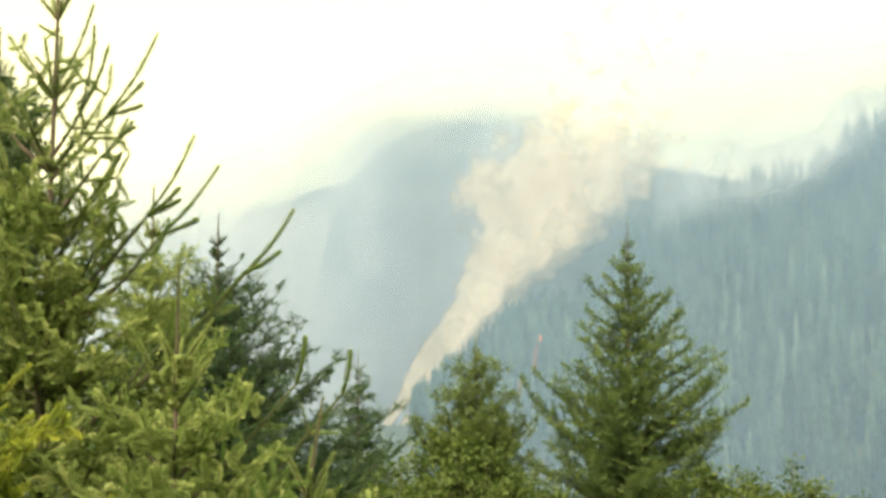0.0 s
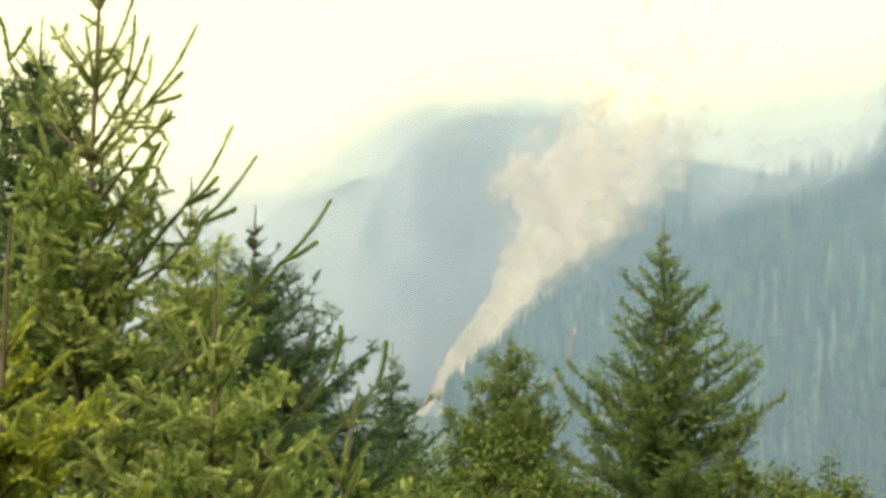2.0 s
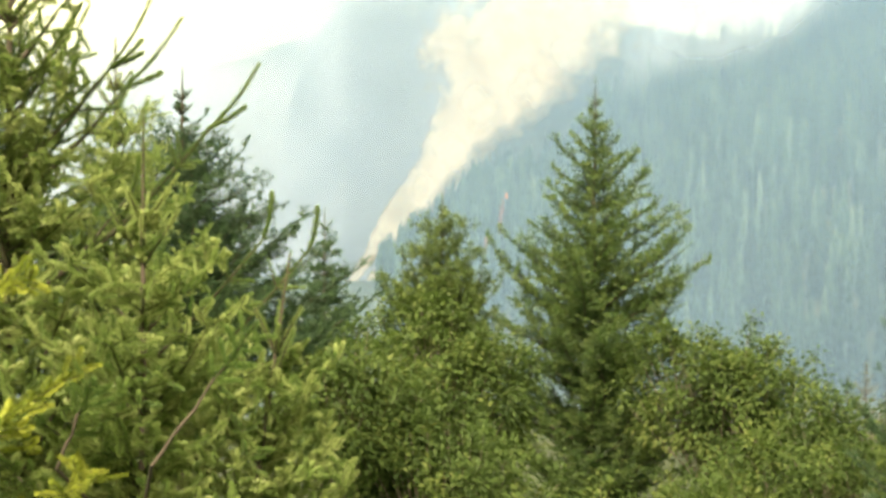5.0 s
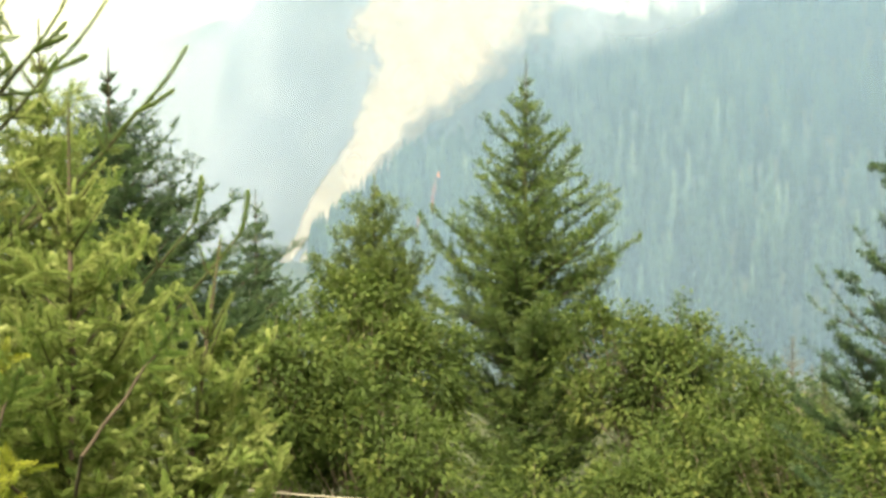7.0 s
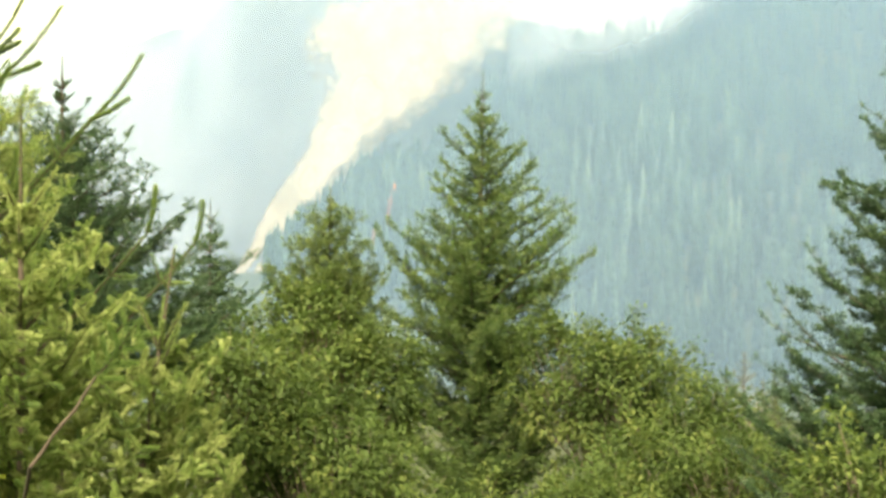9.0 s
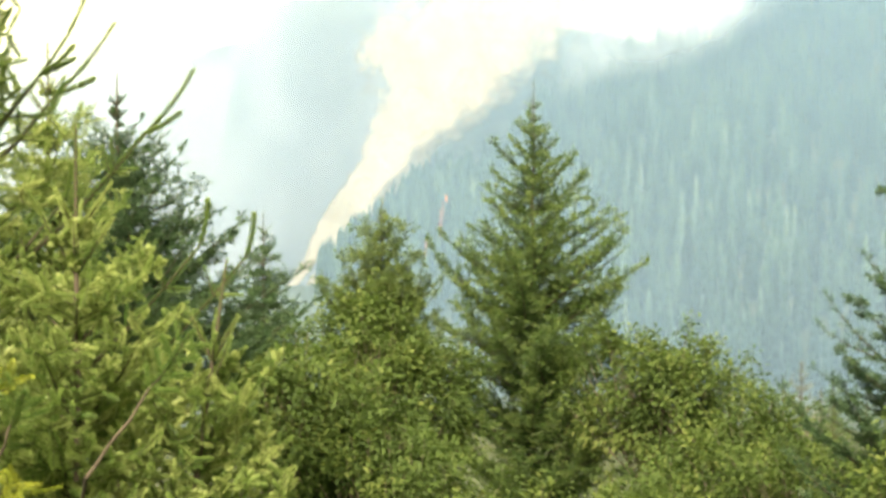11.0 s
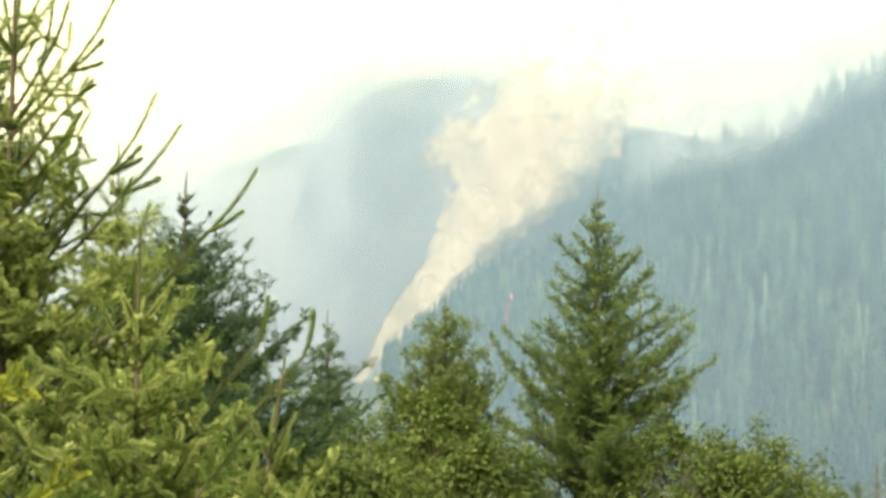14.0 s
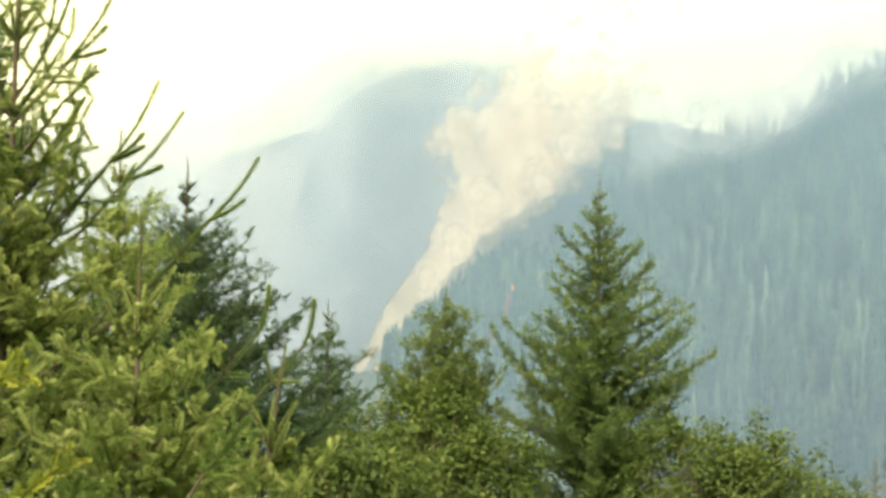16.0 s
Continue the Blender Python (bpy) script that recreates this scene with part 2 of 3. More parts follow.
def needles(name, shoots, detail, mat, parent, seed, label=""):
    sets = TEMPLATES[detail]
    cuts = {"near": (0.085, 0.14), "mid": (0.11, 0.2), "far": (0.16, 0.28), "firm": (0.16, 0.28), "plump": (0.16, 0.28)}[detail]
    groups = ([], [], [])
    for s in shoots:
        groups[0 if s[2] < cuts[0] else 1 if s[2] < cuts[1] else 2].append(s)
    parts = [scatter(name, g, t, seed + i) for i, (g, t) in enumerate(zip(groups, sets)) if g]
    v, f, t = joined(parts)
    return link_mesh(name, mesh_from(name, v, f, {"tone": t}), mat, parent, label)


def ground_z(x, y):
    r = math.hypot(x, y)
    return float(ground_height(np.array([math.degrees(math.atan2(x, y))]), np.array([r]))[0])


UP = Vector((0, 0, 1))


def grow(rng, pos, way, seg, years, order, S, shoots, twigs, thick, normal):
    """One axis of a conifer, year by year; every node bears side axes, the youngest years bear needles."""
    d = way.normalized()
    p = pos.copy()
    for i in range(years):
        length = seg * rng.uniform(0.8, 1.2)
        left = years - 1 - i
        d = (d + UP * S["lift"] * (1.0 if order == 1 else 0.35) * (0.5 + 0.5 * i / max(1, years)) + Vector((rng.gauss(0, 1), rng.gauss(0, 1), rng.gauss(0, 0.6))) * S["wander"]).normalized()
        q = p + d * length
        r0 = thick * (left + 1.25) / (years + 0.25)
        r1 = thick * (left + 0.25) / (years + 0.25)
        if order < S["bare"]:
            twigs.append((tuple(p), tuple(q), max(r0, 0.0016), max(r1, 0.0012)))
        young = 1.0 if left == 0 else 0.55 if left == 1 else 0.3
        if left < S["keep"]:
            shoots.append((tuple(p), tuple(d), length, young * S["fresh"] + rng.uniform(-0.18, 0.24) + S["tone"]))
        side = d.cross(normal)
        if side.length < 0.05:
            side = d.cross(Vector((1, 0, 0)))
        side.normalize()
        nrm = side.cross(d).normalized()
        if order < S["orders"]:
            spots = [1.0] + ([0.55] if S["between"] > rng.random() else [])
            for share in spots:
                at = p.lerp(q, share)
                for sgn in (1, -1):
                    if rng.random() < S["skip"]:
                        continue
                    ang = radians(rng.uniform(46, 78))
                    tilt = rng.uniform(-0.30, 0.42)
                    sd = d * math.cos(ang) + (side * sgn + nrm * tilt).normalized() * math.sin(ang)
                    n = max(1, min(S["cap"], left if share == 1.0 else left - 1))
                    if sgn == 1 and rng.random() < S["top"]:
                        td = d * 0.75 + nrm * rng.choice((1, 1, -0.6)) * 0.6 + side * rng.uniform(-0.4, 0.4)
                        grow(rng, at, td, seg * S["side"] * 0.8, max(1, min(2, left - 1)), order + 1, S, shoots, twigs, r1 * 0.5, side)
                    grow(rng, at, sd, seg * S["side"] * rng.uniform(0.8, 1.1), n, order + 1, S, shoots, twigs, r1 * 0.6, nrm)
        p = q
    return p


def conifer(name, label, base, top, spec, detail, mat, seed, group=""):
    """A conifer: an Empty at its foot, a tapered trunk, the limbs, and a crown of needle shoots."""
    rng = random.Random(seed)
    S = {"lift": 0.06, "wander": 0.06, "bare": 4, "top": 0.5, "keep": 7, "fresh": 0.45, "tone": 0.0, "orders": 3, "between": 0.4, "skip": 0.12, "cap": 3, "side": 0.7,
         "whorl": 0.42, "per": 5, "slope": 0.5, "rmax": 2.0, "up_top": 58, "up_low": 18, "seg": 0.28, "leader": 0.35, "low": 0.8, "trunk": 0.011, "arc": (0, 360)}
    S["slim"], S["taper"], S["fill"], S["spire_skip"], S["spire_cap"], S["full_below"] = 0, 0.4, None, 0.2, 2, 99
    S["full"], S["spire"], S["spread"], S["spire_side"] = (0, 361), 1.2, (0.78, 1.14), 0.7
    S.update(spec)
    S2 = dict(S, orders=S["orders"] - 1)
    S3 = dict(S, orders=2, top=0.0, between=0.1, skip=S["spire_skip"], side=S["side"] * S["spire_side"], cap=S["spire_cap"])
    base, top = Vector(base), Vector(top)
    root = tagged(new(name), label, "conifer tree", group)
    root.location = base
    height = (top - base).length
    axis = (top - base).normalized()
    bend = Vector((rng.uniform(-1, 1), rng.uniform(-1, 1), 0)) * 0.006 * height

    def stem(h):
        s = h / height
        return (axis * h) + bend * math.sin(s * 5.0) * s

    n = 26
    tr = [(tuple(stem(height * i / n)), tuple(stem(height * (i + 1) / n)), 0.004 + S["trunk"] * height * (1 - i / n) ** 0.9, 0.004 + S["trunk"] * height * (1 - (i + 1) / n) ** 0.9) for i in range(n)]
    v, f = tubes(tr, 9)
    link_mesh("trunk", mesh_from("trunk", v, f, smooth=True), BARK, root)
    shoots, twigs = [], []
    down = S["leader"]
    shoots.append((tuple(stem(height - down)), tuple(axis), down, 0.5))
    k = 1
    while height - down > S["low"]:
        h = height - down
        turn = rng.uniform(0, 360)
        count = S["per"] + rng.choice((-1, 0, 0, 1))
        share = min(1.0, down / (S["rmax"] / S["slope"]))
        mean_up = radians(S["up_top"] + (S["up_low"] - S["up_top"]) * share + 5)
        reach0 = min(S["rmax"], S["slope"] * down / (1 + S["slope"] * max(0, math.tan(mean_up))))
        reach0 *= min(1.0, down / (S["slim"] or S["spire"])) ** S["taper"]
        reach0 = max(reach0, 0.30 * S["leader"])
        for i in range(count):
            az = turn + 360 * i / count + rng.uniform(-18, 18)
            rel = (az - S["arc"][0]) % 360
            if rel > S["arc"][1] - S["arc"][0]:
                continue
            rel2 = (az - S["full"][0]) % 360
            az = radians(az)
            up = radians(S["up_top"] + (S["up_low"] - S["up_top"]) * share + rng.uniform(-8, 8))
            way = Vector((math.sin(az) * math.cos(up), math.cos(az) * math.cos(up), math.sin(up)))
            reach = reach0 * rng.uniform(*S["spread"]) / max(0.55, math.cos(up))
            years = max(1, min(12, round(reach / S["seg"])))
            grow(rng, stem(h), way, reach / years, years, 1, dict(S3, orders=1) if k < 3 else S3 if down < S["spire"] else S if rel2 < S["full"][1] - S["full"][0] else S2, shoots, twigs, 0.006 + 0.010 * reach, UP)
        step = S["whorl"] * (0.55 if k == 1 else 1) * rng.uniform(0.85, 1.15)
        # small limbs between the whorls
        extra = S["per"] - 2 if S["fill"] is None else S["fill"]
        if down < S["spire"]:
            extra = 0 if S["spire_skip"] > 0.4 else 1
        elif down > S["full_below"]:
            extra *= 2
        for _ in range(extra):
            az = radians(S["arc"][0] + rng.uniform(0, S["arc"][1] - S["arc"][0]))
            hh = h - rng.uniform(0.1, 0.9) * step
            up = radians(rng.uniform(15, 50))
            way = Vector((math.sin(az) * math.cos(up), math.cos(az) * math.cos(up), math.sin(up)))
            reach = reach0 * (rng.uniform(0.25, 0.6) if down < S["full_below"] else rng.uniform(0.4, 0.95))
            years = max(1, min(6, round(reach / S["seg"])))
            if hh > S["low"]:
                grow(rng, stem(hh), way, reach / years, years, 1, S, shoots, twigs, 0.004 + 0.006 * reach, UP)
        down += step
        k += 1
    v, f = tubes(twigs, 3)
    link_mesh("branchwork", mesh_from("branchwork", v, f, smooth=True), BARK, root)["kind"] = "stuff"
    needles("crown", shoots, detail, mat, root, seed)
    return root


LEAF_SETS = [leaf_template(R_T) for _ in range(4)]


def broadleaf(name, label, base, centre, radii, clumps, per, leaf, seed, group="", lobes=5, mat=None, cat="deciduous tree"):
    """A broad-leaved tree: trunk, limbs that fork towards the leaf clumps, and a crown of single leaves."""
    rng = random.Random(seed)
    rs = np.random.RandomState(seed)
    base = Vector(base)
    root = tagged(new(name), label, cat, group)
    root.location = base
    c = Vector(centre) - base
    bosses = []
    for i in range(lobes):
        a = i * 2.4 + rng.uniform(-0.5, 0.5)
        e = rng.uniform(-0.1, 1.0)
        bosses.append((c + Vector((math.cos(a) * math.cos(e) * radii[0], math.sin(a) * math.cos(e) * radii[1], math.sin(e) * radii[2])) * 0.55, rng.uniform(0.42, 0.62)))
    bosses.append((c, 0.8))
    ends = []
    while len(ends) < clumps:
        b, s = bosses[rng.randrange(len(bosses))]
        d = Vector((rng.gauss(0, 1), rng.gauss(0, 1), rng.gauss(0.25, 1))).normalized()
        q = b + Vector((d.x * radii[0], d.y * radii[1], d.z * radii[2])) * s * (rng.uniform(0.66, 1.02) if rng.random() < 0.85 else rng.uniform(1.0, 1.22))
        if q.z > 0.15:
            ends.append((q, d))
    fork = Vector((c.x * 0.3, c.y * 0.3, max(0.5, c.z - radii[2] * 0.75)))
    v, f = tubes([((0, 0, 0), tuple(fork * 0.5), 0.02 * c.z + 0.05, 0.016 * c.z + 0.04), (tuple(fork * 0.5), tuple(fork), 0.016 * c.z + 0.04, 0.012 * c.z + 0.03),
                  (tuple(fork), tuple(c + Vector((0, 0, radii[2] * 0.6))), 0.012 * c.z + 0.03, 0.008)], 8)
    link_mesh("trunk", mesh_from("trunk", v, f, smooth=True), BARK_PALE, root)
    tw, items, ups = [], [], []
    for q, d in ends:
        mid = fork.lerp(q, rng.uniform(0.45, 0.7)) + Vector((rng.gauss(0, 0.1), rng.gauss(0, 0.1), rng.uniform(0, 0.25)))
        if rng.random() < 0.35:
            tw.append((tuple(fork), tuple(mid), 0.022, 0.012))
        tw.append((tuple(mid), tuple(q), 0.009, 0.003))
        ctone = rng.uniform(-0.16, 0.24)
        out_ = (q - c).normalized()
        size = rng.uniform(0.6, 1.35)
        for _ in range(int(per * size)):
            o = Vector((rng.gauss(0, 1), rng.gauss(0, 1), rng.gauss(0, 0.9))) * 0.125 * size
            way = (o * 2.2 + out_ * 0.5 + Vector((rng.gauss(0, 0.4), rng.gauss(0, 0.4), rng.uniform(-0.9, 0.15)))).normalized()
            items.append((tuple(q + o), tuple(way), leaf * rng.uniform(0.6, 1.25), 0.28 + ctone + rng.uniform(-0.12, 0.17)))
            ups.append((rng.gauss(0, 0.32) + out_.x * 0.4, rng.gauss(0, 0.32) + out_.y * 0.4, 1.0))
    v, f = tubes(tw, 4)
    link_mesh("branchwork", mesh_from("branchwork", v, f, smooth=True), BARK_PALE, root)["kind"] = "stuff"
    ups = np.array(ups)
    parts = []
    for i, t in enumerate(LEAF_SETS):
        parts.append(scatter("leaves", items[i::4], t, seed + i, True, ups[i::4]))
    v, f, t = joined(parts)
    link_mesh("crown", mesh_from("crown", v, f, {"tone": t}), mat or LEAF, root)
    return root


# ---- the land: one sheet, from a knoll down into a valley and up the burning hillsides ----
def smooth01(a, b, x):
    t = np.clip((x - a) / (b - a), 0, 1)
    return t * t * (3 - 2 * t)


def ripple(bearing, r, seed):
    a = np.radians(bearing)
    return (np.sin(a * 23 + seed) * np.sin(r * 0.011 + seed * 2) + 0.6 * np.sin(a * 61 + r * 0.007 + seed * 3) + 0.4 * np.sin(a * 113 - r * 0.019 + seed)) / 2.0


# each hill: foot, crest distance, back foot, (bearing, crest elevation in degrees)
HILL_NEAR = (430, 1050, 1330, ((-70, -3.5), (-12, -3.2), (-4, -3.2), (-2.2, -3.0), (0, -0.9), (1.7, 0.6), (2.6, 1.7), (4.4, 2.8), (5.6, 3.0), (7.5, 3.8), (8.3, 4.9), (9.0, 5.9), (10.9, 6.9), (13.5, 7.7), (17.2, 8.5), (18.2, 9.8), (20.4, 10.8), (28, 14.4), (40, 16), (70, 14)))
HILL_MID = (1350, 1650, 1950, ((-70, -2), (-8, -2), (-6.6, -0.5), (-6.0, 4.0), (-5.2, 8.0), (-4.3, 9.6), (-3.6, 10.4), (-2.6, 11.2), (-1.2, 11.6), (0.5, 12.0), (3, 12.0), (7, 10.4), (14, 9), (70, 6)))
HILL_FAR = (1950, 2350, 2800, ((-70, 2), (-25, 3.0), (-16, 4.2), (-11, 5.9), (-9.2, 7.8), (-6, 8.8), (-3.8, 9.2), (2, 9.0), (12, 7), (70, 4)))


def hill(bearing, r, h):
    foot, crest, back, prof = h
    e = np.interp(bearing, [p[0] for p in prof], [p[1] for p in prof])
    crest_r = crest * (1 + 0.02 * np.sin(np.radians(bearing) * 9))
    top = 5.5 + crest_r * np.tan(np.radians(e))
    up = np.clip((r - foot) / (crest_r - foot), 0, 1)
    over = np.clip((r - crest_r) / (back - crest_r), 0, 1)
    shape = np.where(r < crest_r, up ** 1.15, 1 - over ** 0.8)
    return -40 + (top + 40) * shape


def ground_height(bearing, r):
    z = 3.9 - 5.6 * smooth01(2.5, 19, r) - 38.3 * smooth01(24, 190, r)
    for h in (HILL_NEAR, HILL_MID, HILL_FAR):
        z = np.maximum(z, hill(bearing, r, h))
    return z + ripple(bearing, r, 1.3) * 6 * smooth01(300, 700, r)


def land():
    rings = np.concatenate([[0.0005, 1.2, 2.5], np.linspace(4, 40, 15), np.linspace(46, 270, 21), np.linspace(285, 990, 40), np.linspace(1000, 1110, 16), np.linspace(1130, 1590, 16), np.linspace(1600, 1720, 16), np.linspace(1750, 2280, 14), np.linspace(2300, 2440, 12), np.linspace(2480, 2900, 8), [3200, 3700, 4300, 4800]])
    bears = np.concatenate([np.linspace(-180, -42, 36, endpoint=False), np.linspace(-42, 48, 121, endpoint=False), np.linspace(48, 180, 34, endpoint=False)])
    b, r = np.meshgrid(bears, rings)
    z = ground_height(b, r)
    verts = np.stack([r * np.sin(np.radians(b)), r * np.cos(np.radians(b)), z], axis=-1).reshape(-1, 3)
    nb = len(bears)
    i = np.arange(len(rings) - 1)[:, None] * nb
    j = np.arange(nb)[None]
    k = (j + 1) % nb
    faces = np.stack([i + j, i + nb + j, i + nb + k, i + k], axis=-1).reshape(-1, 4)[:, ::-1]
    ob = link_mesh("ground", mesh_from("ground", verts, faces, smooth=True), GROUND)
    tagged(ob, "dark forest floor sloping into a wooded valley", "ground", kind="structure")


land()


def far_tree_template(rng, tiers, sides):
    """A far conifer: ragged skirts of boughs, narrowing to the tip. Unit height."""
    rows, faces = [], []
    for i in range(tiers):
        z0 = 0.08 + 0.80 * i / tiers
        z1 = min(1.0, z0 + 1.55 / tiers)
        rad = 0.118 * (1 - z0) ** 0.8
        k = len(rows)
        # tone: shade painted into each skirt's rim, sunlight into its tip
        for j in range(sides):
            a = 2 * math.pi * (j + 0.5 * (i % 2)) / sides + rng.uniform(-0.25, 0.25)
            q = rad * rng.uniform(0.55, 1.25)
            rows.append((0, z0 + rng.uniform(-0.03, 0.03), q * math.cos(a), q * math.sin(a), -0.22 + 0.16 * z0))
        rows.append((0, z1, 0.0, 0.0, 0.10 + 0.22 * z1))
        for j in range(sides):
            faces.append((k + j, k + (j + 1) % sides, k + sides))
    return np.array(rows), np.array(faces)


def forest(name, label, h, bearings, distances, spacing, height, tiers, sides, seed, mat=FAR_FOREST, tone=0.3):
    rs = np.random.RandomState(seed)
    rng = random.Random(seed)
    area = radians(bearings[1] - bearings[0]) * (distances[1] ** 2 - distances[0] ** 2) / 2
    n = int(area / spacing ** 2)
    b = rs.uniform(bearings[0], bearings[1], n)
    r = np.sqrt(rs.uniform(distances[0] ** 2, distances[1] ** 2, n))
    z = ground_height(b, r)
    keep = (z > -36) | (b > 8)
    b, r, z = b[keep], r[keep], z[keep]
    x, y = r * np.sin(np.radians(b)), r * np.cos(np.radians(b))
    patch = 0.5 + 0.5 * np.sin(x * 0.03 + 1.7 * np.sin(y * 0.012)) * np.sin(y * 0.017 + x * 0.008)
    tall = height * rs.uniform(0.5, 1.4, len(b)) * (0.85 + 0.3 * patch)
    tones = tone + rs.normal(0, 0.18, len(b)) + 0.25 * (patch - 0.5)
    ways = np.stack([rs.normal(0, 0.015, len(b)), rs.normal(0, 0.015, len(b)), np.ones(len(b))], axis=1)
    items = list(zip(np.stack([x, y, z - 0.5], axis=1), ways, tall, tones))
    parts = []
    for i in range(5):
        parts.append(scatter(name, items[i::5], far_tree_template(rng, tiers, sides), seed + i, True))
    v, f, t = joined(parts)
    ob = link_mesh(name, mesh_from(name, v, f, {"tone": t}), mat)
    tagged(ob, label, "forest", kind="stuff")


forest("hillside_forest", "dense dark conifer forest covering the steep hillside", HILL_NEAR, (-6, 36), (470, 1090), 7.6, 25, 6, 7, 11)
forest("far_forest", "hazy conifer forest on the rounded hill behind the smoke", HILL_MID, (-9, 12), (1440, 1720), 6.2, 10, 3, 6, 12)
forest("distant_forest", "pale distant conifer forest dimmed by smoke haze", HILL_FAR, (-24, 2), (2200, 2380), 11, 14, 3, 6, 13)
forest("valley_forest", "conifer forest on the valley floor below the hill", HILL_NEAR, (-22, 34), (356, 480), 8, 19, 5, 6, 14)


# ---- smoke and haze ----
def veil(name, label, r, bearings, heights, steps, density, mat, relief, seed, category="smoke"):
    """A billowing sheet of smoke hung at the distance r; density(bearing, elevation) runs from 0 to 1."""
    nb, nz = steps
    b = np.linspace(bearings[0], bearings[1], nb)
    z = np.linspace(heights[0], heights[1], nz)
    bb, zz = np.meshgrid(b, z)
    rr = r + relief * (np.sin(bb * 0.9 + seed) * np.sin(zz * 0.018 + seed) + 0.5 * np.sin(bb * 1.7 + zz * 0.026 + seed * 2))
    el = np.degrees(np.arctan2(zz - 5.5, rr))
    verts = np.stack([rr * np.sin(np.radians(bb)), rr * np.cos(np.radians(bb)), zz], axis=-1).reshape(-1, 3)
    i = np.arange(nz - 1)[:, None] * nb
    j = np.arange(nb - 1)[None]
    faces = np.stack([i + j, i + j + 1, i + nb + j + 1, i + nb + j], axis=-1).reshape(-1, 4)
    dens = density(bb, el).ravel()
    me = mesh_from(name, verts, faces, {"thickness_share": dens}, smooth=True)
    ob = link_mesh(name, me, mat)
    tagged(ob, label, category, kind="stuff")
    return ob


# the plume's axis: elevation, bearing, half-width, all in degrees
PLUME = ((-4, -4.2, 0.22), (-2.2, -2.6, 0.34), (1.3, -0.2, 0.95), (3.9, 1.8, 1.35), (6.6, 4.0, 3.3), (9.2, 5.0, 5.1), (11.9, 6.6, 6.7), (14.5, 7.8, 7.5), (24, 11.0, 8.5))


def plume_density(shift, spread, gain):
    def f(b, e):
        axis = np.interp(e, [p[0] for p in PLUME], [p[1] for p in PLUME]) + shift
        half = np.interp(e, [p[0] for p in PLUME], [p[2] for p in PLUME]) * spread
        off = np.abs(b - axis) / half
        core = 1.05 - 0.16 * smooth01(1, 7, e) - 0.75 * smooth01(8.5, 14.0, e) - 0.40 * (1 - smooth01(-3.2, 0.8, e))
        return np.clip(core * gain - 0.75 * off ** 2.2, -0.6, 1.1)
    return f


def side_density(b, e):
    """The thin drift to the lee of the main column."""
    axis = -3.4 + 0.52 * (e + 1.5)
    d = np.clip(0.74 - 0.5 * ((b - axis) / 1.5) ** 2, -0.6, 0.75)
    return d * smooth01(-3, 0, e) * (1 - smooth01(6, 10.5, e))


def puffs(rows, peak):
    """Billows, each (bearing, elevation, half-width, half-height) in degrees."""
    def f(b, e):
        d = np.full_like(b, -0.6)
        for pb, pe, hb, he in rows:
            d = np.maximum(d, peak - 0.7 * (((b - pb) / hb) ** 2 + ((e - pe) / he) ** 2))
        return d
    return f


FRONT_PUFFS = puffs(((0.7, 2.0, 0.9, 1.2), (1.9, 3.9, 1.3, 1.5), (3.3, 5.8, 1.7, 1.7), (5.6, 6.8, 1.3, 2.0), (7.6, 8.4, 1.6, 1.5)), 0.60)
LEE_PUFFS = puffs(((-0.6, 8.7, 1.5, 1.1), (-2.6, 2.0, 1.3, 1.7), (-1.4, 3.4, 1.0, 1.2), (-4.2, 0.2, 1.2, 1.6)), 0.80)


def shroud_density(b, e):
    """Smoke that hides the steep side and the top of the rounded hill."""
    d = 0.95 - 0.42 * smooth01(-8.0, -2.6, b) + 0.20 * smooth01(8.8, 12.2, e)
    d = np.maximum(np.maximum(d, LEE_PUFFS(b, e)), side_density(b, e))
    edge = 5.0 + 6.5 * smooth01(-7.0, -3.0, b)
    return d * (1 - smooth01(0, 4, e - edge)) * smooth01(-21, -11, b)


def crest_density(b, e):
    """Smoke that trails over the crest of the near hill."""
    crest = np.interp(b, [p[0] for p in HILL_NEAR[3]], [p[1] for p in HILL_NEAR[3]]) + 1.2
    d = 1.0 - np.where(e < crest + 0.2, (crest + 0.2 - e) / 2.7, (e - crest - 0.2) / 3.0)
    return np.clip(d, -0.6, 0.75) * smooth01(8.2, 12, b) * (1 - 0.6 * smooth01(21, 27, b))


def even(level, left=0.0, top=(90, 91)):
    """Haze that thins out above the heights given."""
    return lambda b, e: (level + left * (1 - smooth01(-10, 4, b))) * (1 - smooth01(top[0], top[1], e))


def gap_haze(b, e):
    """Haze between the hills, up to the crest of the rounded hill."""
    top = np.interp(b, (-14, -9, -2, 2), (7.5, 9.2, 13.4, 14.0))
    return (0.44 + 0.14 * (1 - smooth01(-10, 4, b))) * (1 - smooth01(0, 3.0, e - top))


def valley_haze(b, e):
    """Haze painted on the valley sheets, slightly denser higher up, fading out above the crests."""
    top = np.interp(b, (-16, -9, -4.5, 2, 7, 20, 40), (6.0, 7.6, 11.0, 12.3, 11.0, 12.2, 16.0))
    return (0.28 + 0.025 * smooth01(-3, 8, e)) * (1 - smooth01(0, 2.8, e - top))


